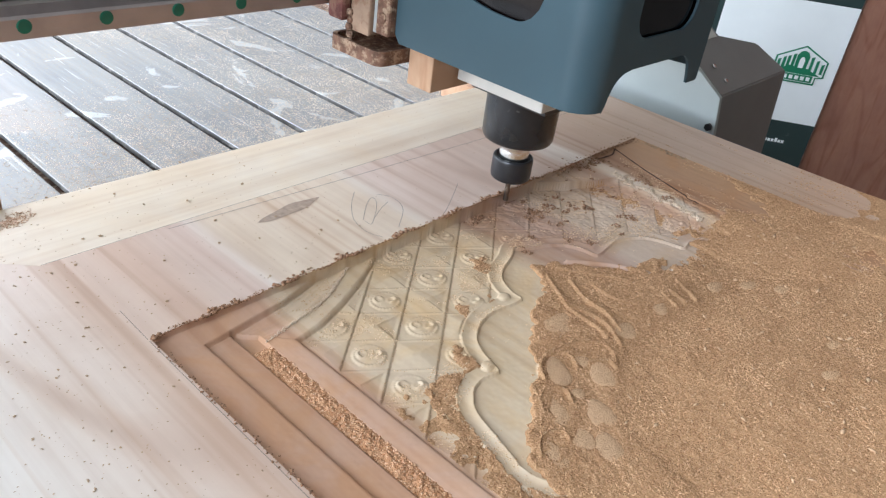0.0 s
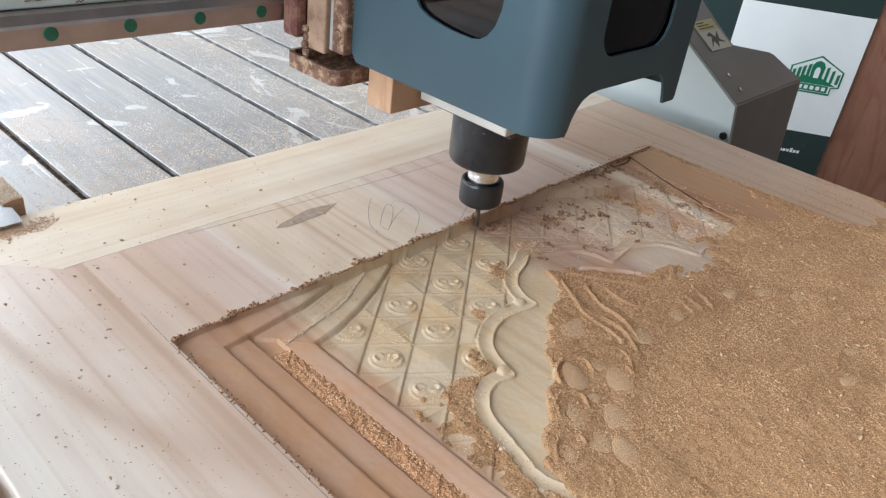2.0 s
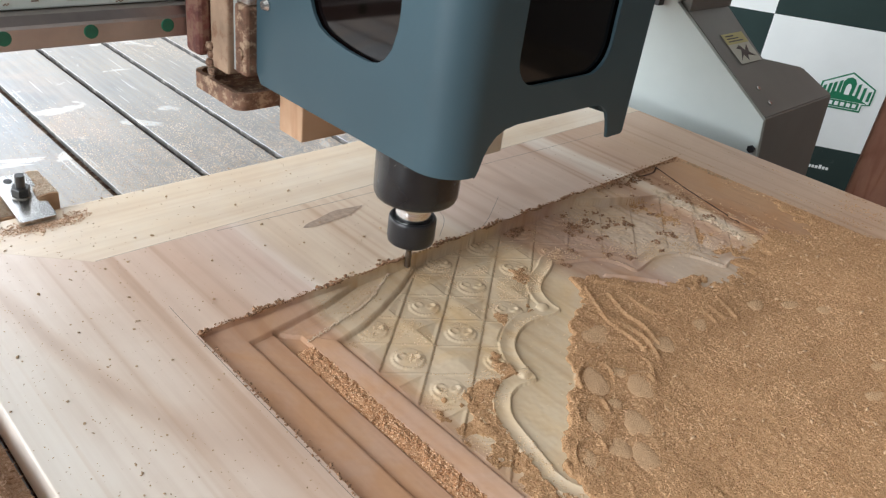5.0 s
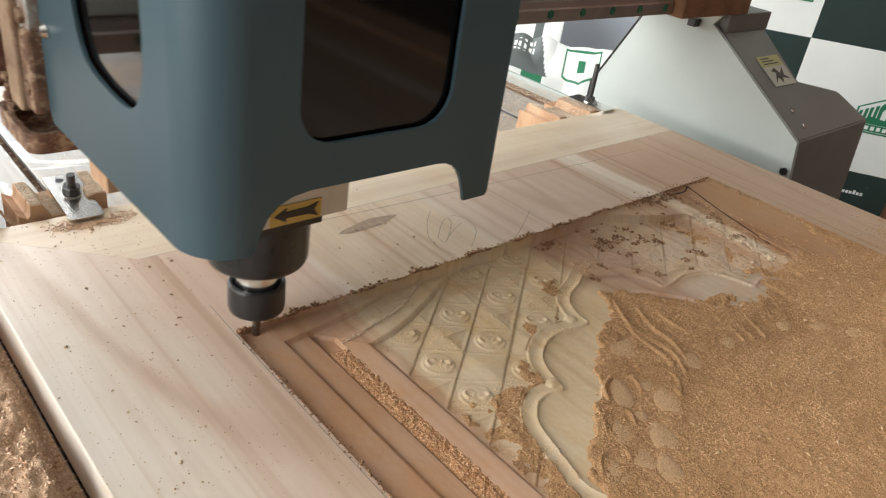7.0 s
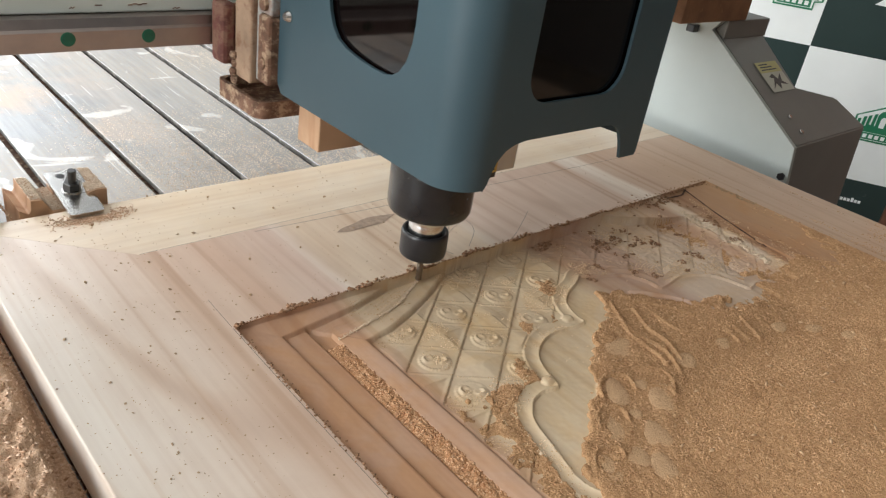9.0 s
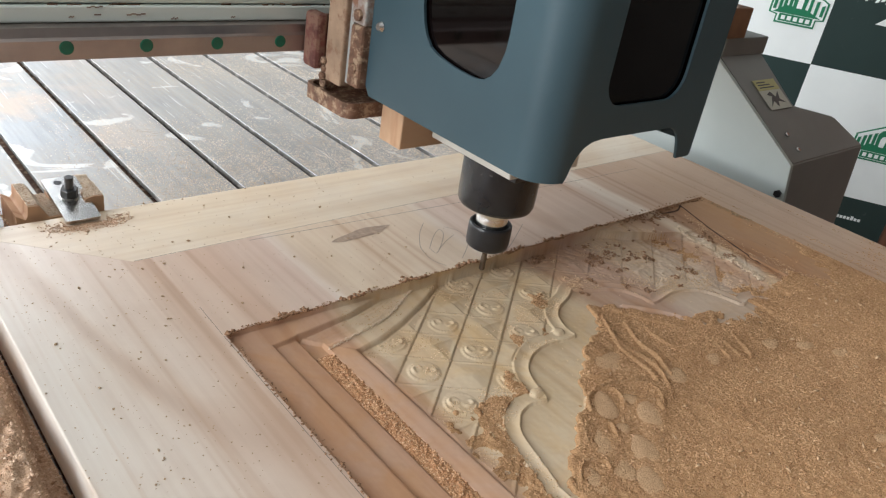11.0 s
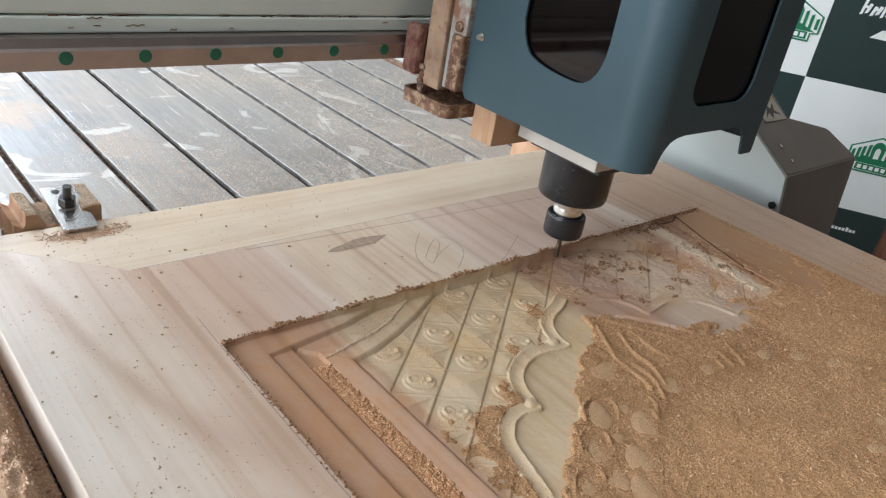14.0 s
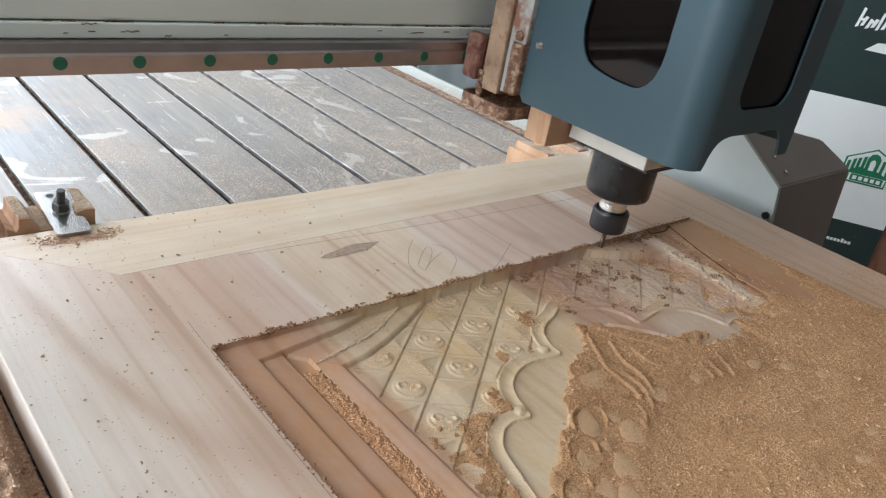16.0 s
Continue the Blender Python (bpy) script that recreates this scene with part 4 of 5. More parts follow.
def relief(x, y):
    xm = np.minimum(x, 2 * MID - x)
    dl = xm - RL
    # the fascia's inner edge leaves the square corner and sweeps up beside the arch
    dt = 0.0315 - y + np.interp(xm, [0.20, 0.249, 0.283, 0.331, 0.368, 0.403, 0.44, 0.566], [0.4335, 0.434, 0.4385, 0.445, 0.455, 0.467, 0.482, 0.53])
    ya = np.interp(xm, [0.20, 0.315, 0.34, 0.372, 0.41, 0.463, 0.52, 0.566], [0.402, 0.403, 0.4075, 0.419, 0.4365, 0.467, 0.50, 0.515])
    slope = np.where((xm > 0.33), 0.86, 1.0)
    e = np.maximum(0.092 - dl, (y - ya) * slope)
    d = np.minimum(dl, dt)
    z = np.full(x.shape, -0.0145)
    # flat fillet round the lattice, groove, flat field, then the sunk fascia
    out = e > 0
    mould = -0.0134 + 0.0016 * smooth(e, 0.0, 0.0030) + 0.0005 * np.sin(np.clip(e / 0.021, 0, 1) * math.pi)
    z = np.where(out, mould, z)
    z = np.where(e > 0.0215, -0.0150, z)
    z = np.where(e > 0.0385, -0.0106 + 0.0010 * smooth(e, 0.038, 0.062), z)
    arch = (y - ya) * slope > 0.092 - dl
    sweep = -0.0134 + 0.0018 * smooth(e, 0.0, 0.0030) - 0.0004 * np.sin(np.clip(e / 0.016, 0, 1) * math.pi) + 0.0007 * np.exp(-((e - 0.0178) / 0.0013) ** 2) - 0.0010 * np.sin(np.clip((e - 0.019) / 0.028, 0, 1) * math.pi) + 0.0014 * smooth(e, 0.019, 0.050)
    sweep = sweep + 0.00035 * np.exp(-((e - 0.0262) / 0.0007) ** 2) + 0.0003 * np.exp(-((e - 0.0305) / 0.0007) ** 2)
    z = np.where(out & arch, sweep, z)
    fas = -0.0036 - 0.11 * np.clip(d, 0, 1)
    z = np.where(d < 0.036, fas + (z - fas) * smooth(d, 0.0300, 0.0322), z)
    z = z - 0.0006 * np.exp(-((d - 0.0322) / 0.0009) ** 2)
    # beyond the middle the border is still one shallow skim cut, ending in a dark slanting step
    past = dl - (0.070 + 0.283 * np.clip(0.407 - y, -0.05, 0.2))
    skim = -0.0006 - 0.045 * np.clip(d, 0, 0.09) + 0.0004 * (value_noise(x * 4, y, 0.02, 17) - 0.5)
    skim = skim - 0.0008 * np.exp(-(past / 0.0015) ** 2)
    z = np.where((x > MID) & out, skim - 0.0014 * smooth(past, 0.0, 0.004), z)
    # lattice of low pyramids and rosettes
    u, v = (x - 0.347) / 0.0585, (y - 0.358) / 0.0450
    p, q = u + v, u - v
    ip, iq = np.round(p), np.round(q)
    fp, fq = p - ip, q - iq
    edge = 0.5 - np.maximum(np.abs(fp), np.abs(fq))
    ros = ((ip + iq) % 2) == 0
    cx, cy = (ip + iq) / 2 * 0.0585 + 0.347, (ip - iq) / 2 * 0.0450 + 0.358
    rx_, ry_ = x - cx, y - cy
    rr = np.hypot(rx_, ry_)
    th = np.arctan2(ry_, rx_)
    own = np.abs(np.sin(ip * 12.9898 + iq * 78.233) * 43758.5453) % 1.0
    disc = np.where(rr < 0.0145, 0.0009 * (1 - (rr / 0.0145) ** 2), 0.0)
    rim = 0.0011 * np.exp(-((rr - 0.0122) / 0.0011) ** 2) * (0.65 + 0.35 * np.cos(26 * th)) * (0.35 + 0.65 * (np.cos(th + 2.2) > -0.3))
    r1 = np.hypot(rx_ + 0.0036, ry_ - 0.0042)
    r2 = np.hypot((rx_ - 0.0052) * 0.9, ry_ + 0.0030)
    r3 = np.hypot(rx_ + 0.0058, ry_ + 0.0056)
    t1, t2 = np.arctan2(ry_ - 0.0042, rx_ + 0.0036), np.arctan2(ry_ + 0.0030, rx_ - 0.0052)
    pods = 0.0018 * np.exp(-((r1 - 0.0038) / 0.0013) ** 2) * (0.25 + 0.75 * smooth(np.cos(t1 - 1.9 - own), -0.6, 0.3)) + 0.0017 * np.exp(-((r2 - 0.0034) / 0.0013) ** 2) * (0.2 + 0.8 * smooth(np.cos(t2 + 0.9 + own), -0.5, 0.3)) + 0.0016 * own * np.exp(-(r3 / 0.0036) ** 2)
    rosz = disc + rim + np.where(rr < 0.014, pods, 0)
    tri = np.clip(edge / 0.42, 0, 1)
    pyr = 0.0020 * tri + np.where((fq > np.abs(fp)) & (own > 0.3), -0.0007 * smooth(tri, 0.05, 0.3), 0.0)
    far = 1 - 0.35 * smooth(x, 0.53, 0.60)
    lat = -0.0152 + far * (0.0011 * fq + np.where(ros, rosz, pyr) + 0.0007 * np.exp(-((0.5 - np.abs(fp)) / 0.022) ** 2) - 0.0007 * np.exp(-((0.5 - np.abs(fq)) / 0.014) ** 2))
    # raw, fluffy surface where the cutter left fibres on the far half
    lat = lat + 0.0085 * smooth(x, 0.745, 0.815)
    lat = lat + smooth(x, 0.56, 0.62) * 0.0007 * (value_noise(x, y, 0.007, 18) + value_noise(x, y, 0.003, 19) - 1.0)
    z = np.where(out, z, lat)
    z = np.where((~out) & (e > -0.0025) & (x < MID), -0.0154, z)
    # cartouche: a hollow band with a crisp inner lip
    half = curve(SERP_HALF, 4)
    poly = half + [(2 * MID - a, b) for a, b in half[::-1]]
    ins, dist = inside_and_distance(x, y, poly)
    band = (~ins) & (dist < 0.0135)
    k = np.clip(dist / 0.0135, 0, 1)
    bz = -0.0132 - 0.0005 * k - 0.0014 * np.sin(math.pi * k ** 0.85)
    z = np.where(band & ~out, bz, z)
    z = np.where((~ins) & (dist >= 0.0135) & (dist < 0.0148) & ~out, np.minimum(z, -0.0146), z)
    for bx_, by_ in ((0.494, 0.343), (0.410, 0.291)):
        kb = np.hypot(x - bx_, (y - by_) * 1.3)
        z = np.where(~ins, np.maximum(z, -0.0142 + 0.0022 * np.sqrt(np.clip(1 - (kb / 0.0065) ** 2, 0, 1)) - 0.01 * (kb > 0.0065)), z)
    w = -0.0176 + smooth(dist, 0.032, 0.050) * 0.0010 - 0.0010 * np.exp(-(dist / 0.0016) ** 2)
    # oval leaves and stems of the wreath
    for lx_, ly_, ra, rb, an in PETALS:
        du, dv = (x - lx_) * math.cos(an) + (y - ly_) * math.sin(an), -(x - lx_) * math.sin(an) + (y - ly_) * math.cos(an)
        kk = (du / ra) ** 2 + (dv / rb) ** 2
        w = np.maximum(w, np.where(kk < 1.6, -0.0186 + 0.0040 * np.sqrt(np.clip(1 - kk * 0.72, 0, 1)), -1))
    for st in STEMS:
        _, ds = inside_and_distance(x, y, curve(st, 4) + curve(st, 4)[::-1])
        w = np.maximum(w, -0.0160 + 0.0038 * np.exp(-(ds / 0.0016) ** 2))
    z = np.where(ins, w, z)
    return z


def dust_height(x, y, base):
    """Depth of the loose dust: drifts over the wreath, a thick even bed beyond it."""
    n1 = value_noise(x, y, 0.045, 31) - 0.5
    n2 = value_noise(x, y, 0.012, 32) - 0.5
    n3 = value_noise(x, y, 0.004, 33) - 0.5
    # line from which the bed lies deep: measured along its own fall
    edge = [(0.405, 0.02), (0.410, 0.10), (0.428, 0.175), (0.452, 0.203), (0.484, 0.220), (0.520, 0.236), (0.56, 0.240), (0.62, 0.236), (0.67, 0.232), (0.72, 0.242), (0.78, 0.258), (0.83, 0.262), (0.90, 0.258), (0.95, 0.20), (1.0, 0.22), (1.05, 0.26), (1.4, 0.24), (1.4, -0.4), (0.405, -0.4)]
    ins, d = inside_and_distance(x, y, edge)
    s = np.where(ins, d, -d)
    deep = -0.0146 + 0.0050 * smooth(s, 0.006, 0.10) + 0.0105 * smooth(s, 0.06, 0.30)
    fall = np.where(s > 0, deep, -0.0148 + np.where(x > 0.66, 0.06, 0.22) * s)
    field = [(0.36, 0.0), (0.350, 0.19), (0.355, 0.216), (0.374, 0.229), (0.395, 0.240), (0.419, 0.254), (0.440, 0.270), (0.455, 0.284), (0.474, 0.301), (0.495, 0.315), (0.520, 0.322), (0.540, 0.334), (0.554, 0.364),
             (0.578, 0.352), (0.600, 0.334), (0.622, 0.312), (0.648, 0.288), (0.680, 0.268), (0.702, 0.254), (0.74, 0.262), (0.79, 0.276), (0.82, 0.20), (0.82, 0.0)]
    fin, fd = inside_and_distance(x, y, field)
    wide = 0.010 * (value_noise(x, y, 0.02, 77) - 0.5) + 0.006 * (value_noise(x, y, 0.006, 78) - 0.5)
    wide = wide + smooth(x, 0.57, 0.66) * (0.030 * (value_noise(x * 0.6, y * 1.6, 0.016, 79) - 0.5) + 0.026 * (value_noise(x, y, 0.005, 80) - 0.5))
    bare = smooth(np.where(fin, fd, -fd) + wide, -0.004, 0.004)
    coat = np.where((base > -0.0120 + 0.003 * n2) & (n1 + 0.6 * n3 > 0.42), base - 0.0015, np.maximum(-0.0138 + 0.0016 * n1, base + 0.0005 + 0.0009 * n2))
    for lx_, ly_, ra, rb, an in PETALS:
        du, dv = (x - lx_) * math.cos(an) + (y - ly_) * math.sin(an), -(x - lx_) * math.sin(an) + (y - ly_) * math.cos(an)
        coat = np.where((du / ra) ** 2 + (dv / rb) ** 2 < 0.20 + 0.9 * n2, base - 0.002, coat)
    rim = smooth(s + 0.008 * n2, 0.003, 0.009 + 0.03 * smooth(x, 0.56, 0.62))
    lvl = np.where(s > 0, fall + (np.maximum(coat, fall) - fall) * (1 - rim) * bare, np.maximum(-0.030 + (coat + 0.030) * bare, fall))
    # petals near the rim of the deep bed stand clear of it
    for lx_, ly_, ra, rb, an in [q for q in PETALS if q[0] < 0.56]:
        du, dv = (x - lx_) * math.cos(an) + (y - ly_) * math.sin(an), -(x - lx_) * math.sin(an) + (y - ly_) * math.cos(an)
        lvl = np.where((s > -0.01) & ((du / ra) ** 2 + (dv / rb) ** 2 < 0.22 + 0.8 * n2), base - 0.002, lvl)
    # caked patches on the lattice beside the hollow band
    half = curve(SERP_HALF, 4)
    pin, pd = inside_and_distance(x, y, half + [(2 * MID - a, b) for a, b in half[::-1]])
    patch = 0.55 * value_noise(x, y, 0.016, 66) + 0.45 * value_noise(x, y, 0.006, 67) + 0.42 * smooth(0.040 - pd, 0.0, 0.024) + 0.50 * smooth(0.325 - y, 0.0, 0.04) - 0.9 * (pd < 0.0120) - 0.25 * smooth(x, 0.53, 0.58)
    cake = base - 0.0012 + 0.0018 * smooth(patch + 0.12 * n3, 0.96, 1.04) + 0.0003 * n3
    lvl = np.where(pin | (x < RL + 0.094) | (x > 0.80), lvl, np.maximum(lvl, cake))
    far = np.interp(x, [0.735, 0.815, 0.85, 0.909], [-0.0140, -0.0046, -0.0034, 0.0002]) - 0.0030 + 0.0036 * smooth(0.305 - y + 0.05 * n1 + 0.04 * n2, 0.0, 0.03)
    lvl = np.where((x > 0.735) & (x < RR), np.maximum(lvl, far), lvl)
    lvl = lvl + 0.0022 * n1 * smooth(s, -0.12, 0.0) + 0.0008 * n2 + 0.0011 * n3
    lvl = np.where(fin & (fd > 0.003) & (x < 0.67) & (base > -0.0150), np.maximum(lvl, base + 0.0006 + 0.0006 * n3), lvl)
    # clear swath where the flat ground of the cartouche shows
    return lvl, s


def door():
    d = thing("carved_door", "laminated timber door blank, half carved with a lattice and scroll relief", "door")
    bm = bmesh.new()
    box(bm, XL, RL, -1.30, RAILY - 0.0003, BED + 0.0005, TOP, 0.0)
    box(bm, RR, XR, -1.30, RAILY - 0.0003, BED + 0.0005, TOP, 0.0)
    box(bm, RL, RR, FRONT, RAILY - 0.0003, BED + 0.0005, TOP, 0.0)
    box(bm, RL, RR, -1.30, -0.02, BED + 0.0005, TOP - 0.006, 0.0)
    box(bm, RL, RR, -0.02, FRONT, BED + 0.0005, TOP - 0.024, 0.0)
    outer = [e for e in bm.edges if all(abs(v.co.x - XL) < 1e-6 and v.co.z > TOP - 1e-6 for v in e.verts) or all(abs(v.co.x - XR) < 1e-6 and v.co.z > TOP - 1e-6 for v in e.verts)]
    bmesh.ops.bevel(bm, geom=outer, offset=0.0012, segments=2, affect="EDGES", profile=0.5)
    part("blank", bm, M_DOOR, d)
    hr = prism([(0.203, RAILY), (XR, RAILY), (XR, YN), (XL + 0.004, YN), (XL + 0.004, 0.690)], "z", BED + 0.0005, TOP - 0.0002)
    es = [e for e in hr.edges if all(v.co.z > TOP - 0.001 and v.co.y > YN - 1e-6 for v in e.verts)]
    bmesh.ops.bevel(hr, geom=es, offset=0.006, segments=4, affect="EDGES", profile=0.5)
    ear = prism([(XL, RAILY - 0.0003), (0.2027, RAILY - 0.0003), (XL + 0.0036, 0.6896), (XL + 0.0036, YN), (XL, YN)], "z", BED + 0.0005, TOP)
    part("mitred_stile_end", ear, M_DOOR, d)
    part("head_rail", hr, M_RAIL, d, "pale pine head rail glued across the end")
    xs = np.arange(RL - 0.0004, RR + 0.0006, 0.0010)
    ys = np.concatenate([np.arange(-0.02, 0.12, 0.003), np.arange(0.12, FRONT, 0.0009), [FRONT]])
    X, Y = np.meshgrid(xs, ys)
    Z = relief(X, Y) + 0.00018 * (value_noise(X, Y, 0.003, 3) - 0.5)
    edgewall = (X < RL) | (X > RR)
    Z = np.where(edgewall, 0.0, Z)
    Z[-1, :] = 0.0006
    dome = bmesh.new()
    rows = [[dome.verts.new((math.cos(a) * math.cos(b_), math.sin(a) * math.cos(b_) * (1 - 0.38 * math.cos(a) * math.cos(b_)), math.sin(b_) ** 0.9 if b_ else 0.0)) for a in (2 * math.pi * k / 20 for k in range(20))] for b_ in (0.0, 0.35, 0.7, 1.05, 1.35)]
    for r0, r1 in zip(rows, rows[1:]):
        for k in range(20):
            dome.faces.new((r0[k], r0[(k + 1) % 20], r1[(k + 1) % 20], r1[k]))
    dome.faces.new(rows[-1])
    bmesh.ops.recalc_face_normals(dome, faces=dome.faces)
    if list(dome.faces)[-1].normal.z < 0:
        bmesh.ops.reverse_faces(dome, faces=dome.faces)
    first = part("leaf", dome, M_LEAF, d, "smooth oval leaf of the carved wreath", True)
    for k, (lx_, ly_, ra, rb, an) in enumerate(PETALS):
        o = first if k == 0 else new("leaf", first.data)
        o.parent = d
        low = float(dust_height(np.array([lx_]), np.array([ly_]), np.array([-0.0188]))[0][0])
        sit = -0.0144 if lx_ < 0.56 else max(-0.0144, low - 0.0009)
        o.matrix_basis = Matrix.Translation((lx_, ly_, TOP + sit)) @ Matrix.Rotation(an, 4, "Z") @ Matrix.Diagonal((ra * 1.05, rb * 1.08, 0.0015, 1))
    # narrow dark brown strips laid along the slanting step and across the corner
    m_dark = plain("dark_brown_timber", (0.085, 0.042, 0.024), 0.8, 0, 0.5, 120, 0.4)
    for k, run in enumerate(([(0.853, 0.4545), (0.839, 0.407), (0.824, 0.358), (0.813, 0.315)], [(0.806, 0.4500), (0.835, 0.4470), (0.853, 0.4535)])):
        dark_run, prev = bmesh.new(), None
        for q, (bx_, by_) in enumerate(curve(run, 14)):
            wd = 0.0009 + 0.0009 * float(value_noise(np.array([bx_]), np.array([by_]), 0.006, 23 + k)[0])
            bz_ = TOP + float(relief(np.array([bx_]), np.array([by_]))[0]) + 0.0005
            nx_, ny_ = (0.96, -0.28) if k == 0 else (0.2, 0.98)
            row = [dark_run.verts.new((bx_ + sg * wd * nx_, by_ + sg * wd * ny_, bz_ + 0.0002 * (sg == 0))) for sg in (-1, 0, 1)]
            if prev:
                dark_run.faces.new((prev[0], prev[1], row[1], row[0]))
                dark_run.faces.new((prev[1], prev[2], row[2], row[1]))
            prev = row
        bmesh.ops.recalc_face_normals(dark_run, faces=dark_run.faces)
        part("dark_line", dark_run, m_dark, d, "dark brown line on the far border of the carving")
    sheet("carving", xs, ys, Z + TOP, M_CARVE, d, "freshly routed relief of lattice, rosettes and scrolls")
    return d


door()


def marks():
    """Pencil lines and a loop drawn on the bare timber, and a dark knot."""
    m_pencil = plain("pencil_graphite", (0.30, 0.24, 0.20), 0.6, 0, 0.3, 200, 0.0)
    p = thing("pencil_marks", "faint looping pencil marks on the bare timber", "drawing", (0, 0, TOP + 0.0002))

    def line(pts, w):
        bm = bmesh.new()
        run = curve(pts, 8)
        vs = []
        for k, q in enumerate(run):
            a, b = Vector(run[max(0, k - 1)]), Vector(run[min(len(run) - 1, k + 1)])
            n = (b - a).normalized()
            vs.append([bm.verts.new((q[0] - n.y * w * sg, q[1] + n.x * w * sg, 0)) for sg in (1, -1)])
        for a, b in zip(vs, vs[1:]):
            bm.faces.new((a[0], a[1], b[1], b[0]))
        bmesh.ops.recalc_face_normals(bm, faces=bm.faces)
        part("pencil_line", bm, m_pencil, p)
    line([(0.4960, 0.5468), (0.4785, 0.5310), (0.4640, 0.5135), (0.4560, 0.4995), (0.4525, 0.4790), (0.4585, 0.4640)], 0.00026)
    line([(0.5115, 0.5300), (0.5200, 0.5155), (0.5125, 0.4925), (0.4840, 0.4690)], 0.00026)
    line([(0.4650, 0.4985), (0.4870, 0.5185), (0.5020, 0.5275), (0.5000, 0.5180), (0.4830, 0.5010), (0.4660, 0.4880), (0.4650, 0.4960)], 0.00026)
    line([(0.4730, 0.4930), (0.4930, 0.5045), (0.5095, 0.5115)], 0.00026)
    line([(0.531, 0.458), (0.552, 0.468), (0.585, 0.488), (0.602, 0.499)], 0.00026)
    line([(0.311, 0.585), (0.50, 0.575), (0.75, 0.564), (0.90, 0.56)], 0.00035)
    line([(0.2035, 0.5905), (0.45, 0.5908), (0.70, 0.5905), (1.02, 0.5907)], 0.00030)
    line([(0.2215, 0.455), (0.2205, 0.35), (0.2200, 0.2)], 0.0003)
    line([(0.2215, 0.457), (0.2225, 0.50)], 0.00026)
    m_knot = plain("knot_wood", (0.44, 0.33, 0.25), 0.5, 0, 0.3, 160, 0.2, ((0.30, 0.20, 0.14), 0.36, 130))
    bm = bmesh.new()
    ring = []
    for k in range(40):
        a = 2 * math.pi * k / 40
        r = 0.0075 * (abs(math.sin(a)) ** 1.7) * (1 + 0.15 * math.sin(5 * a + 1))
        ring.append(bm.verts.new((0.4195 + 0.039 * math.cos(a), 0.5535 + 0.004 * math.cos(a) + r * (1 if math.sin(a) > 0 else -1), 0)))
    bm.faces.new(ring)
    tagged(solid("knot", bm, m_knot), "dark spindle-shaped knot in the timber face", "knot").location.z = TOP + 0.0003


marks()


GRAINS = []


def loose_dust():
    xs = np.arange(RL + 0.06, XR + 0.02, 0.0013)
    ys = np.arange(-0.02, 0.44, 0.0013)
    X, Y = np.meshgrid(xs, ys)
    base = np.where((X > RL) & (X < RR) & (Y < FRONT), relief(X, Y), 0.0)
    lvl, s = dust_height(X, Y, base)
    # a thin uneven film carries over the edge of the carved field on to the stile
    on = (X > RR - 0.003)
    lvl = np.where(on, np.where(s > 0, -0.0012 + 0.005 * smooth(s, 0.0, 0.10), -0.006) + 0.0016 * (value_noise(X, Y, 0.02, 41) - 0.5), lvl)
    lvl = np.where(X > XR - 0.002, -0.01, lvl)
    keep = (lvl > base - 0.0004)
    k = keep[:-1, :-1] | keep[1:, 1:] | keep[1:, :-1] | keep[:-1, 1:]
    g = np.random.RandomState(4)
    jj, ii = np.nonzero(lvl > base - 0.0002)
    near = g.rand(len(jj)) < np.where(xs[ii] + ys[jj] * -1.0 < 0.75, 0.85, 0.5)
    jj, ii = jj[near], ii[near]
    GRAINS.append(np.stack([xs[ii] + g.uniform(-.0007, .0007, len(ii)), ys[jj] + g.uniform(-.0007, .0007, len(ii)), lvl[jj, ii] + TOP - 0.0002, g.uniform(0.35, 1.25, len(ii)) ** 1.5], -1))
    o = sheet("wood_dust", xs, ys, lvl + TOP, M_DUST, None, "", k)
    tagged(o, "deep bed of tan wood dust lying over the carving", "sawdust", kind="stuff")


loose_dust()


def groove_dust():
    xs = np.arange(0.2758, 0.2950, 0.0008)
    ys = np.arange(-0.02, 0.418, 0.0009)
    X, Y = np.meshgrid(xs, ys)
    mid = 1 - ((X - 0.2853) / 0.0095) ** 2
    Z = -0.0122 + 0.0012 * np.clip(mid, 0, 1) + 0.0018 * (value_noise(X, Y, 0.0022, 51) - 0.5) - 0.006 * smooth(Y, 0.405, 0.418)
    g = np.random.RandomState(5)
    jj, ii = np.nonzero((g.rand(*X.shape) < 0.45) & (Z > -0.0135))
    crumbs("groove_grains", np.stack([xs[ii], ys[jj], Z[jj, ii] + TOP - 0.0003, g.uniform(0.4, 1.3, len(ii))], -1), 0.0009, M_OGRAIN, "coarse orange grains in the groove", 1.3)
    o = sheet("groove_dust", xs, ys, Z + TOP, M_ORANGE)
    tagged(o, "line of orange wood dust packed in a groove", "sawdust", kind="stuff")


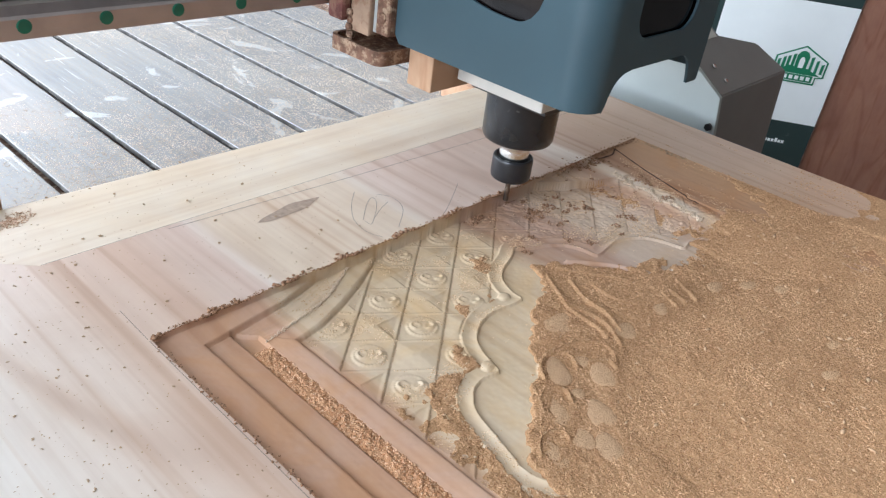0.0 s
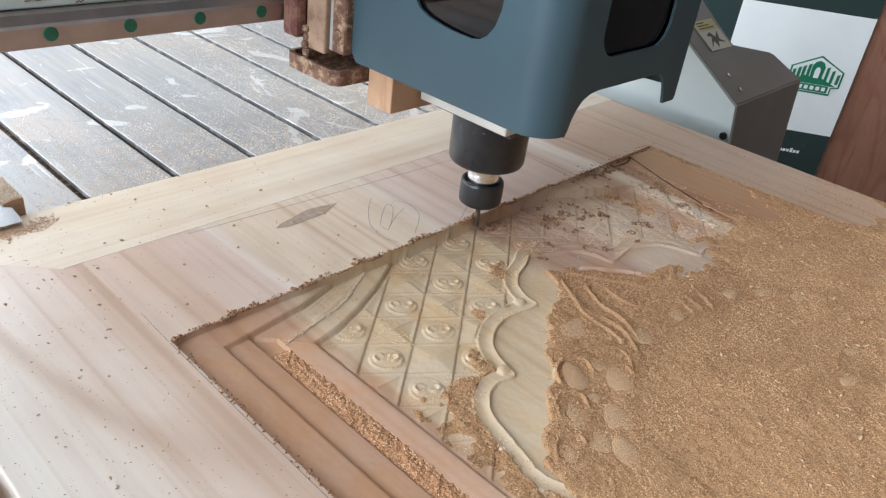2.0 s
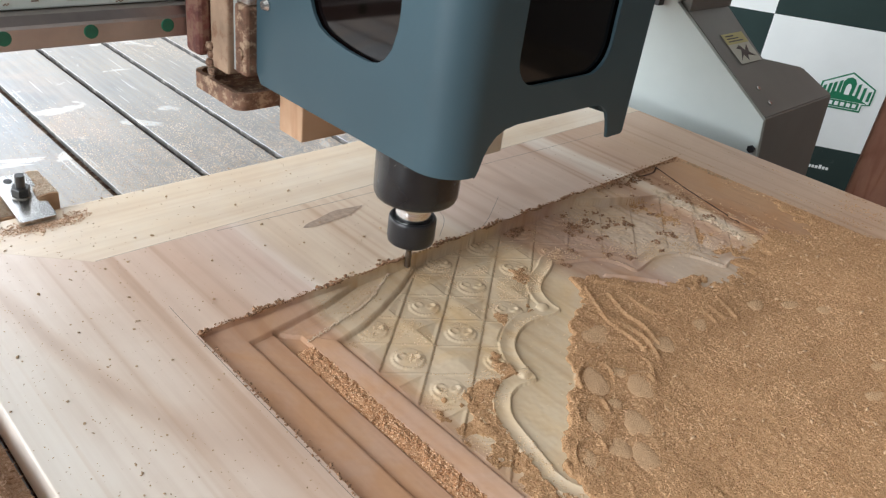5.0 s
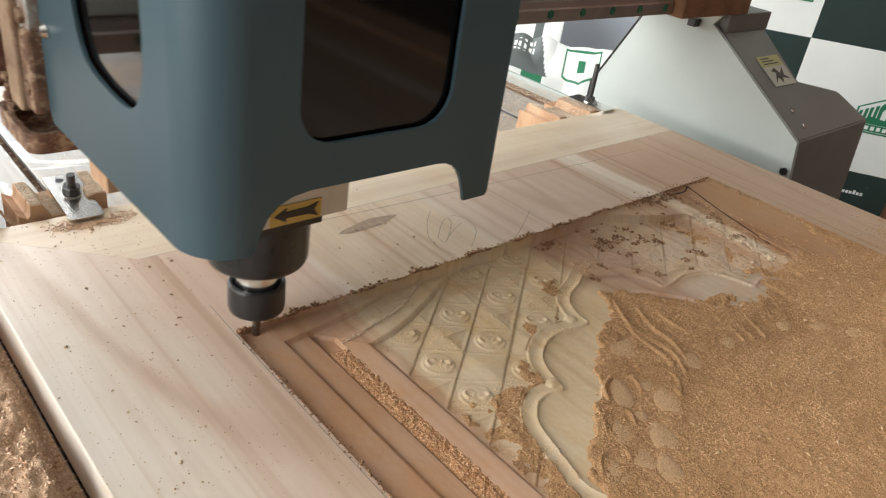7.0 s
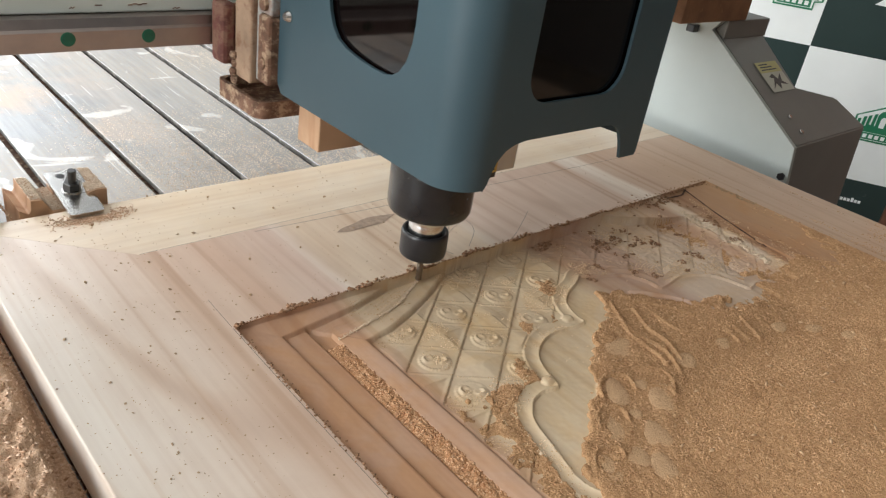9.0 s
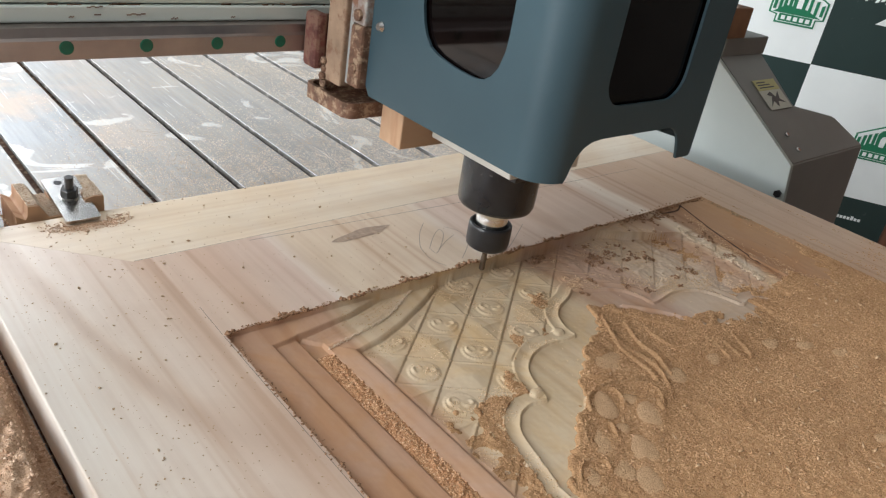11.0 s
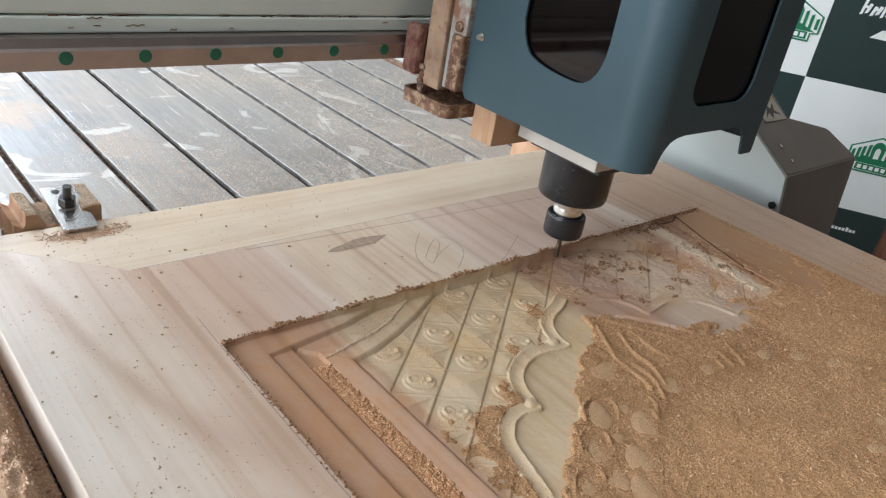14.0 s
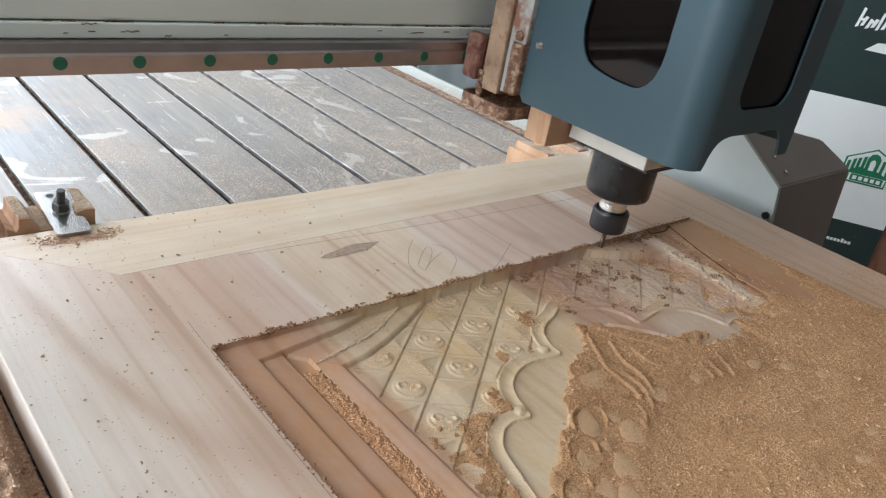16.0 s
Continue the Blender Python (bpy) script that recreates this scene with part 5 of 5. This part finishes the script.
def crumbs(name, pts, size, material, label, long=1.0):
    """Loose chips: small irregular grains turned at random; long stretches them into shavings."""
    p = np.array(pts, np.float64)
    n = len(p)
    g = np.random.RandomState(n)
    base = np.array([(1, 0, 0), (-1, 0, 0), (0, .8, 0), (0, -.8, 0), (0, 0, .6), (0, 0, -.6)], np.float64) * (long, 1, 1)
    v = base[None] * g.uniform(0.6, 1.2, (n, 6, 1)) * (size * p[:, 3])[:, None, None]
    az, tl = g.uniform(0, 6.283, n), g.uniform(-0.5, 0.5, n)
    ca, sa, ct, st = np.cos(az)[:, None], np.sin(az)[:, None], np.cos(tl)[:, None], np.sin(tl)[:, None]
    x, y, z = v[..., 0], v[..., 1], v[..., 2]
    x, z = x * ct + z * st, z * ct - x * st
    x, y = x * ca - y * sa, x * sa + y * ca
    co = np.stack([x, y, z], -1) + p[:, None, :3]
    co[..., 2] += (size * 0.35 * p[:, 3])[:, None]
    tri = np.array([(0, 2, 4), (2, 1, 4), (1, 3, 4), (3, 0, 4), (2, 0, 5), (1, 2, 5), (3, 1, 5), (0, 3, 5)], np.int32)
    f = (tri[None] + (np.arange(n, dtype=np.int32) * 6)[:, None, None]).reshape(-1)
    me = bpy.data.meshes.new(name)
    me.vertices.add(n * 6)
    me.vertices.foreach_set("co", co.astype(np.float32).ravel())
    me.loops.add(len(f))
    me.loops.foreach_set("vertex_index", f)
    me.polygons.add(len(f) // 3)
    me.polygons.foreach_set("loop_start", np.arange(0, len(f), 3, dtype=np.int32))
    me.update(calc_edges=True)
    me.materials.append(material)
    o = new(name, me)
    return tagged(o, label, "sawdust", kind="stuff")


groove_dust()
crumbs("dust_grains", GRAINS[0], 0.00064, M_GRAIN, "loose tan grains and shavings on the dust bed", 2.3)
rng = random.Random(7)
# chips thrown up along the cutting line and down the side of the field
pts = []
for k in range(900):
    x = rng.uniform(RL, 0.72)
    pts.append((x, FRONT + abs(rng.gauss(0, 0.0022)) - 0.001 + 0.0012 * math.sin(x * 160), TOP, rng.uniform(0.4, 1.3) * (1.3 if math.sin(x * 95) > 0 else 0.6)))
for k in range(260):
    y = rng.uniform(0.05, FRONT)
    pts.append((RL + rng.gauss(0, 0.0014), y, TOP, rng.uniform(0.3, 1.0)))
for k in range(260):
    x = rng.uniform(0.72, RR)
    pts.append((x, FRONT + rng.gauss(0, 0.004), TOP - 0.001, rng.uniform(0.4, 1.4)))
specks = []
for k in range(620):
    x, y = XL + 0.004 + abs(rng.gauss(0, 0.085)), rng.uniform(0.10, 0.69)
    if (x < RL - 0.004) or y > FRONT + 0.004:
        specks.append((x, y, TOP, rng.uniform(0.3, 0.75) if rng.random() < 0.93 else rng.uniform(0.9, 1.5)))
crumbs("specks", specks, 0.00085, M_CRUMB2, "small brown specks of wood on the bare stile", 1.5)
crumbs("edge_chips", pts, 0.0016, M_CRUMB, "brown wood chips along the cut edge")
pts = []
for k in range(900):
    x, y = rng.uniform(XL, 0.46), rng.uniform(0.25, YN)
    if x < RL or y > FRONT:
        pts.append((x, y, TOP, rng.uniform(0.3, 0.9) if rng.random() < 0.9 else rng.uniform(1.2, 2.2)))
for k in range(260):
    pts.append((rng.uniform(0.46, XR), rng.uniform(FRONT + 0.005, YN), TOP, rng.uniform(0.25, 0.9)))
for k in range(160):
    pts.append((rng.uniform(RR, XR - 0.004), rng.uniform(0.05, 0.50), TOP, rng.uniform(0.3, 1.2)))
for k in range(260):
    y = rng.choice((0.43, 0.405, 0.385, 0.345, 0.30)) + rng.gauss(0, 0.007)
    pts.append((RR - 0.004 + rng.gauss(0, 0.0028), y, TOP - 0.0006, rng.uniform(0.5, 1.6)))
g = np.random.RandomState(31)
ex, ey = g.uniform(0.80, XR - 0.003, 9000), g.uniform(0.12, 0.46, 9000)
streak = value_noise(ex * 4, ey * 0.8, 0.05, 35) + 0.35 * value_noise(ex, ey, 0.012, 36) - 1.6 * (ey - 0.22)
sel = (streak > 0.78) & (g.rand(9000) < 0.75)
ez = np.where((ex < RR) & (ey < FRONT), relief(ex, ey), 0.0) + TOP - 0.0002
crumbs("drifted_grains", np.stack([ex, ey, ez, g.uniform(0.4, 1.2, 9000)], -1)[sel], 0.0009, M_GRAIN, "tan grains drifted in streaks on the stile", 1.5)
crumbs("scattered_chips", pts, 0.0010, M_CRUMB2, "pale wood chips scattered on the door")
pts = []
g = np.random.RandomState(15)
px, py = g.uniform(0.318, 0.84, 60000), g.uniform(0.10, 0.455, 60000)
clump = value_noise(px, py, 0.022, 66) + 0.5 * value_noise(px, py, 0.008, 67)
half = curve(SERP_HALF, 4)
pin, pd = inside_and_distance(px, py, half + [(2 * MID - a, b) for a, b in half[::-1]])
sel = (clump > 0.97 - 0.16 * smooth(0.045 - pd, 0.0, 0.03) - 0.10 * smooth(px, 0.55, 0.64) - 0.18 * smooth(0.30 - py, 0.0, 0.08)) & ~pin | (g.rand(60000) < 0.006)
pu, pv = (px - 0.347) / 0.0585, (py - 0.358) / 0.0450
near = np.minimum(0.5 - np.abs(pu + pv - np.round(pu + pv)), 0.5 - np.abs(pu - pv - np.round(pu - pv)))
sel |= (near < 0.030) & (value_noise(px, py, 0.011, 68) > 0.52) & ~pin & (pd > 0.0135)
pts = np.stack([px, py, TOP + relief(px, py) - 0.0002, g.uniform(0.4, 1.2, 60000)], -1)[sel]
crumbs("lattice_chips", pts, 0.0008, M_LGRAIN, "tan dust grains lodged in the lattice")


g = np.random.RandomState(16)
px, py = g.uniform(0.565, 0.83, 16000), g.uniform(0.335, 0.455, 16000)
lie = value_noise(px, py, 0.014, 71) + 0.6 * value_noise(px, py, 0.005, 72) + 0.12 * smooth(py, 0.40, 0.45) > 1.14
crumbs("far_crumbs", np.stack([px, py, TOP + relief(px, py) - 0.0002, g.uniform(0.4, 1.5, 16000) ** 1.5], -1)[lie], 0.0010, M_CRUMB, "brown crumbs lying on the freshly cut lattice", 1.4)


M_SHAVING = plain("tan_shavings", (0.62, 0.41, 0.24), 0.9, 0, 0.3, 300, 0.3)
M_PALE = plain("pale_torn_fibre", (0.74, 0.58, 0.42), 0.9, 0, 0.2, 200, 0.3)
pts = []
for k in range(700):
    q = rng.random()
    y = FRONT - 0.006 - 0.157 * q
    lump = 0.55 + 0.45 * math.sin(y * 330) * math.sin(y * 140 + 1)
    pts.append((0.798 - 0.015 * q + rng.gauss(0, 0.0026) + 0.0015 * math.sin(y * 210), y, TOP - 0.0072 + 0.0015 * math.sin(y * 140), rng.uniform(0.5, 1.1) * (0.5 + lump)))
for k in range(420):
    q = rng.random() ** 0.8
    xr = 0.292 + 0.135 * q
    pts.append((xr + rng.gauss(0, 0.0007), float(np.interp(xr, [0.292, 0.336, 0.355, 0.374, 0.394, 0.43], [0.4150, 0.4245, 0.4285, 0.4365, 0.4475, 0.4690])) + rng.gauss(0, 0.0008), TOP - 0.0112, rng.uniform(0.2, 0.55)))
crumbs("torn_fibres", pts, 0.0022, M_PALE, "pale torn wood fibres along a sapwood streak")
# larger pale shavings lying on the dust bed
g = np.random.RandomState(21)
cx, cy = g.uniform(0.44, 0.90, 340), g.uniform(0.02, 0.27, 340)
cz, cs = dust_height(cx, cy, relief(cx, cy))
crumbs("bed_shavings", np.stack([cx, cy, TOP + cz, g.uniform(0.35, 1.0, 340) ** 2 * 1.4], -1)[cs > 0.004], 0.0016, M_SHAVING, "larger pale shavings on the dust bed", 2.2)
g = np.random.RandomState(12)
n = 230000
x, y = g.uniform(-0.1, 1.08, n), YN + 1.0 * g.rand(n) ** 1.5
drift = value_noise(x + 2, y, 0.16, 88) - 0.5 + 0.9 * (x - 0.42) - 0.9 * (y - 1.0)
off = np.abs((x - SLOT0) / PITCH - np.round((x - SLOT0) / PITCH))
ok = (g.rand(n) < 0.46 + 1.6 * drift) & (off > 0.055) & (x > 0.20 + 0.1 * (y - 0.7) + 0.10 * g.rand(n))
crumbs("table_dust", np.stack([x, y, np.full(n, BED), g.uniform(0.4, 1.3, n)], -1)[ok], 0.00070, M_TGRAIN, "coarse grey-tan dust grains drifted on the table", 1.5)


# ---------------- sawdust heaped on the table before the door ----------------
def side_heap():
    for x0, x1, y0, y1, top, seed in ((-0.30, XL - 0.001, 0.0, 0.72, 0.023, 61), (-0.12, 0.136, 0.705, 0.88, 0.060, 71)):
        xs, ys = np.arange(x0, x1, 0.0019), np.arange(y0, y1, 0.0019)
        X, Y = np.meshgrid(xs, ys)
        n = value_noise(X, Y, 0.05, seed) * 0.012 + value_noise(X, Y, 0.012, seed + 1) * 0.006 + value_noise(X, Y, 0.0042, seed + 2) * 0.0055
        if seed == 61:
            Z = (top + n) * smooth(XL - X + 0.014 * (value_noise(X, Y, 0.05, 66) - 0.5), 0.008, 0.021) + 0.001
        else:
            Z = top * smooth(0.150 - X, 0.0, 0.035) * (1 - smooth(Y, 0.73, 0.86)) + n - 0.008
        g = np.random.RandomState(seed)
        jj, ii = np.nonzero((g.rand(*X.shape) < 0.30) & (Z > 0.0))
        crumbs("sawdust_grains", np.stack([xs[ii], ys[jj], Z[jj, ii] + BED - 0.0003, g.uniform(0.4, 1.4, len(ii))], -1), 0.0013, M_HGRAIN, "coarse pinkish brown grains on the heap", 1.5)
        o = sheet("sawdust_heap", xs, ys, np.maximum(Z, -0.003) + BED, M_HEAP)
        tagged(o, "heap of coarse brown sawdust on the table beside the door", "sawdust", kind="stuff")


side_heap()


# ---------------- clamps ----------------
def clamp(name, at, turn, tall, tilt):
    c = thing(name, "slotted steel strap clamp bolted over a scrap of timber", "clamp", at, "clamps holding the door")
    c.rotation_euler = (tilt, 0, turn)
    outer = rounded(0, 0, 0.0155, 0.036, 0.003)
    slot = rounded(0, 0.006, 0.0042, 0.010, 0.004)
    part("strap", panel_with_hole(outer, slot, lambda u, v, d: (u, v, d), 0.004, False), M_BRIGHT, c, "bright steel strap")
    part("washer", lathe([(0.0088, 0.0041), (0.0088, 0.0052)], 24, (0, 0.004)), M_BRIGHT, c)
    part("hex_nut", lathe([(0.0075, 0.005), (0.0080, 0.006), (0.0080, 0.0115), (0.0074, 0.0125)], 6, (0, 0.004)), M_NUT, c, "dark hexagon nut")
    part("stud", lathe([(0.0040, -0.04), (0.0040, tall), (0.0035, tall + 0.001)], 16, (0, 0.004)), M_NUT, c, "dark threaded stud")
    # no hole is cut: a black disc paints its dark inside
    part("hole_shade_disc", lathe([(0.0001, 0.0041), (0.0036, 0.0041), (0.0036, 0.0042), (0.0001, 0.0043)], 20, (-0.003, 0.027)), M_BLACK, c, "black disc standing in for the shade of a drilled hole")
    return c


M_NUT = plain("grey_nut_steel", (0.10, 0.10, 0.10), 0.35, 0.6, 0.25, 60, 0.1)
clamp("clamp", (0.1895, 0.7105, TOP + 0.0068), radians(1), 0.024, radians(10))
clamp("clamp", (0.985, 0.722, TOP + 0.0006), radians(3), 0.064, 0)
g = np.random.RandomState(44)
dx, dy = g.normal(0.194, 0.017, 1800), g.normal(0.672, 0.0055, 1800)
lie = (dy < YN - 0.004) & (np.abs(dx - 0.1925) + np.abs(dy - 0.690) * 0.2 < 0.045) & ~((np.abs(dx - 0.1925) < 0.0185) & (dy > 0.6735))
crumbs("clamp_dust", np.stack([dx, dy, np.full(1800, TOP), g.uniform(0.3, 1.1, 1800)], -1)[lie], 0.0010, M_HGRAIN, "brown dust drifted at the foot of the strap", 1.3)


def packing(x0, x1, y0, y1, name, rise=0.0):
    p = thing(name, "broken scrap of timber packing under the clamp", "timber block", group="packing under the clamps")
    k = (x1 - x0) / 0.099
    top = TOP + rise
    face = [(0, BED + 0.0005), (0, top - 0.009), (0.010, top - 0.014), (0.0125, top - 0.011), (0.0135, top - 0.001), (0.026, top - 0.002), (0.036, top - 0.015), (0.073, top - 0.015), (0.077, top - 0.002), (0.088, top), (0.099, top - 0.001), (0.099, BED + 0.0005)]
    part("block", prism([(x0 + u * k, v) for u, v in face], "y", y0, y1, 0.0006), M_BLOCKWOOD, p)
    part("offcut", boxes((x1 - 0.03, x1 + 0.008, y1 + 0.001, y1 + 0.022, BED + 0.0005, BED + 0.024), bev=0.001), M_BLOCKWOOD, p)
    if rise:
        part("heel", boxes((0.177, 0.202, 0.733, 0.751, TOP - 0.0015, TOP + 0.0085), bev=0.0008), M_BLOCKWOOD, p)
    g = np.random.RandomState(int(x0 * 1000))
    n = 5000
    gx, gy = g.uniform(x0 + 0.014 * k, x1, n), g.uniform(y0 + 0.002, y1 - 0.001, n)
    gz = np.interp((gx - x0) / k, [0.0135, 0.026, 0.036, 0.073, 0.077, 0.088, 0.099], [top - 0.001, top - 0.002, top - 0.015, top - 0.015, top - 0.002, top, top - 0.001])
    crumbs("packing_dust", np.stack([gx, gy, gz, g.uniform(0.4, 1.3, n)], -1), 0.0008, M_TGRAIN, "pale dust lying on the packing block", 1.4)


packing(0.139, 0.217, 0.7005, 0.754, "packing_block", 0.0135)
packing(0.87, 0.985, 0.7005, 0.77, "packing_block")


# ---------------- movement ----------------
HEAD_X = [(0, .630), (.5, .617), (1, .597), (1.5, .573), (2, .556), (2.5, .532), (3, .512), (5.5, .398), (6, .367), (6.5, .330), (6.7, .291), (6.8, .272), (6.9, .254), (7, .238), (7.1, .227), (7.2, .224), (7.3, .228), (7.4, .239), (7.5, .253), (7.6, .271), (7.7, .292), (7.8, .312), (7.9, .332), (8, .348), (8.2, .362), (8.5, .376), (9, .406), (11.5, .517), (12, .538), (12.5, .558), (13, .573), (13.5, .602), (14, .618), (14.5, .631), (15, .662), (15.5, .675), (16, .711)]


def motions():
    walk(HEAD, [(t, pose(x, YS, 0)) for t, x in HEAD_X])


motions()
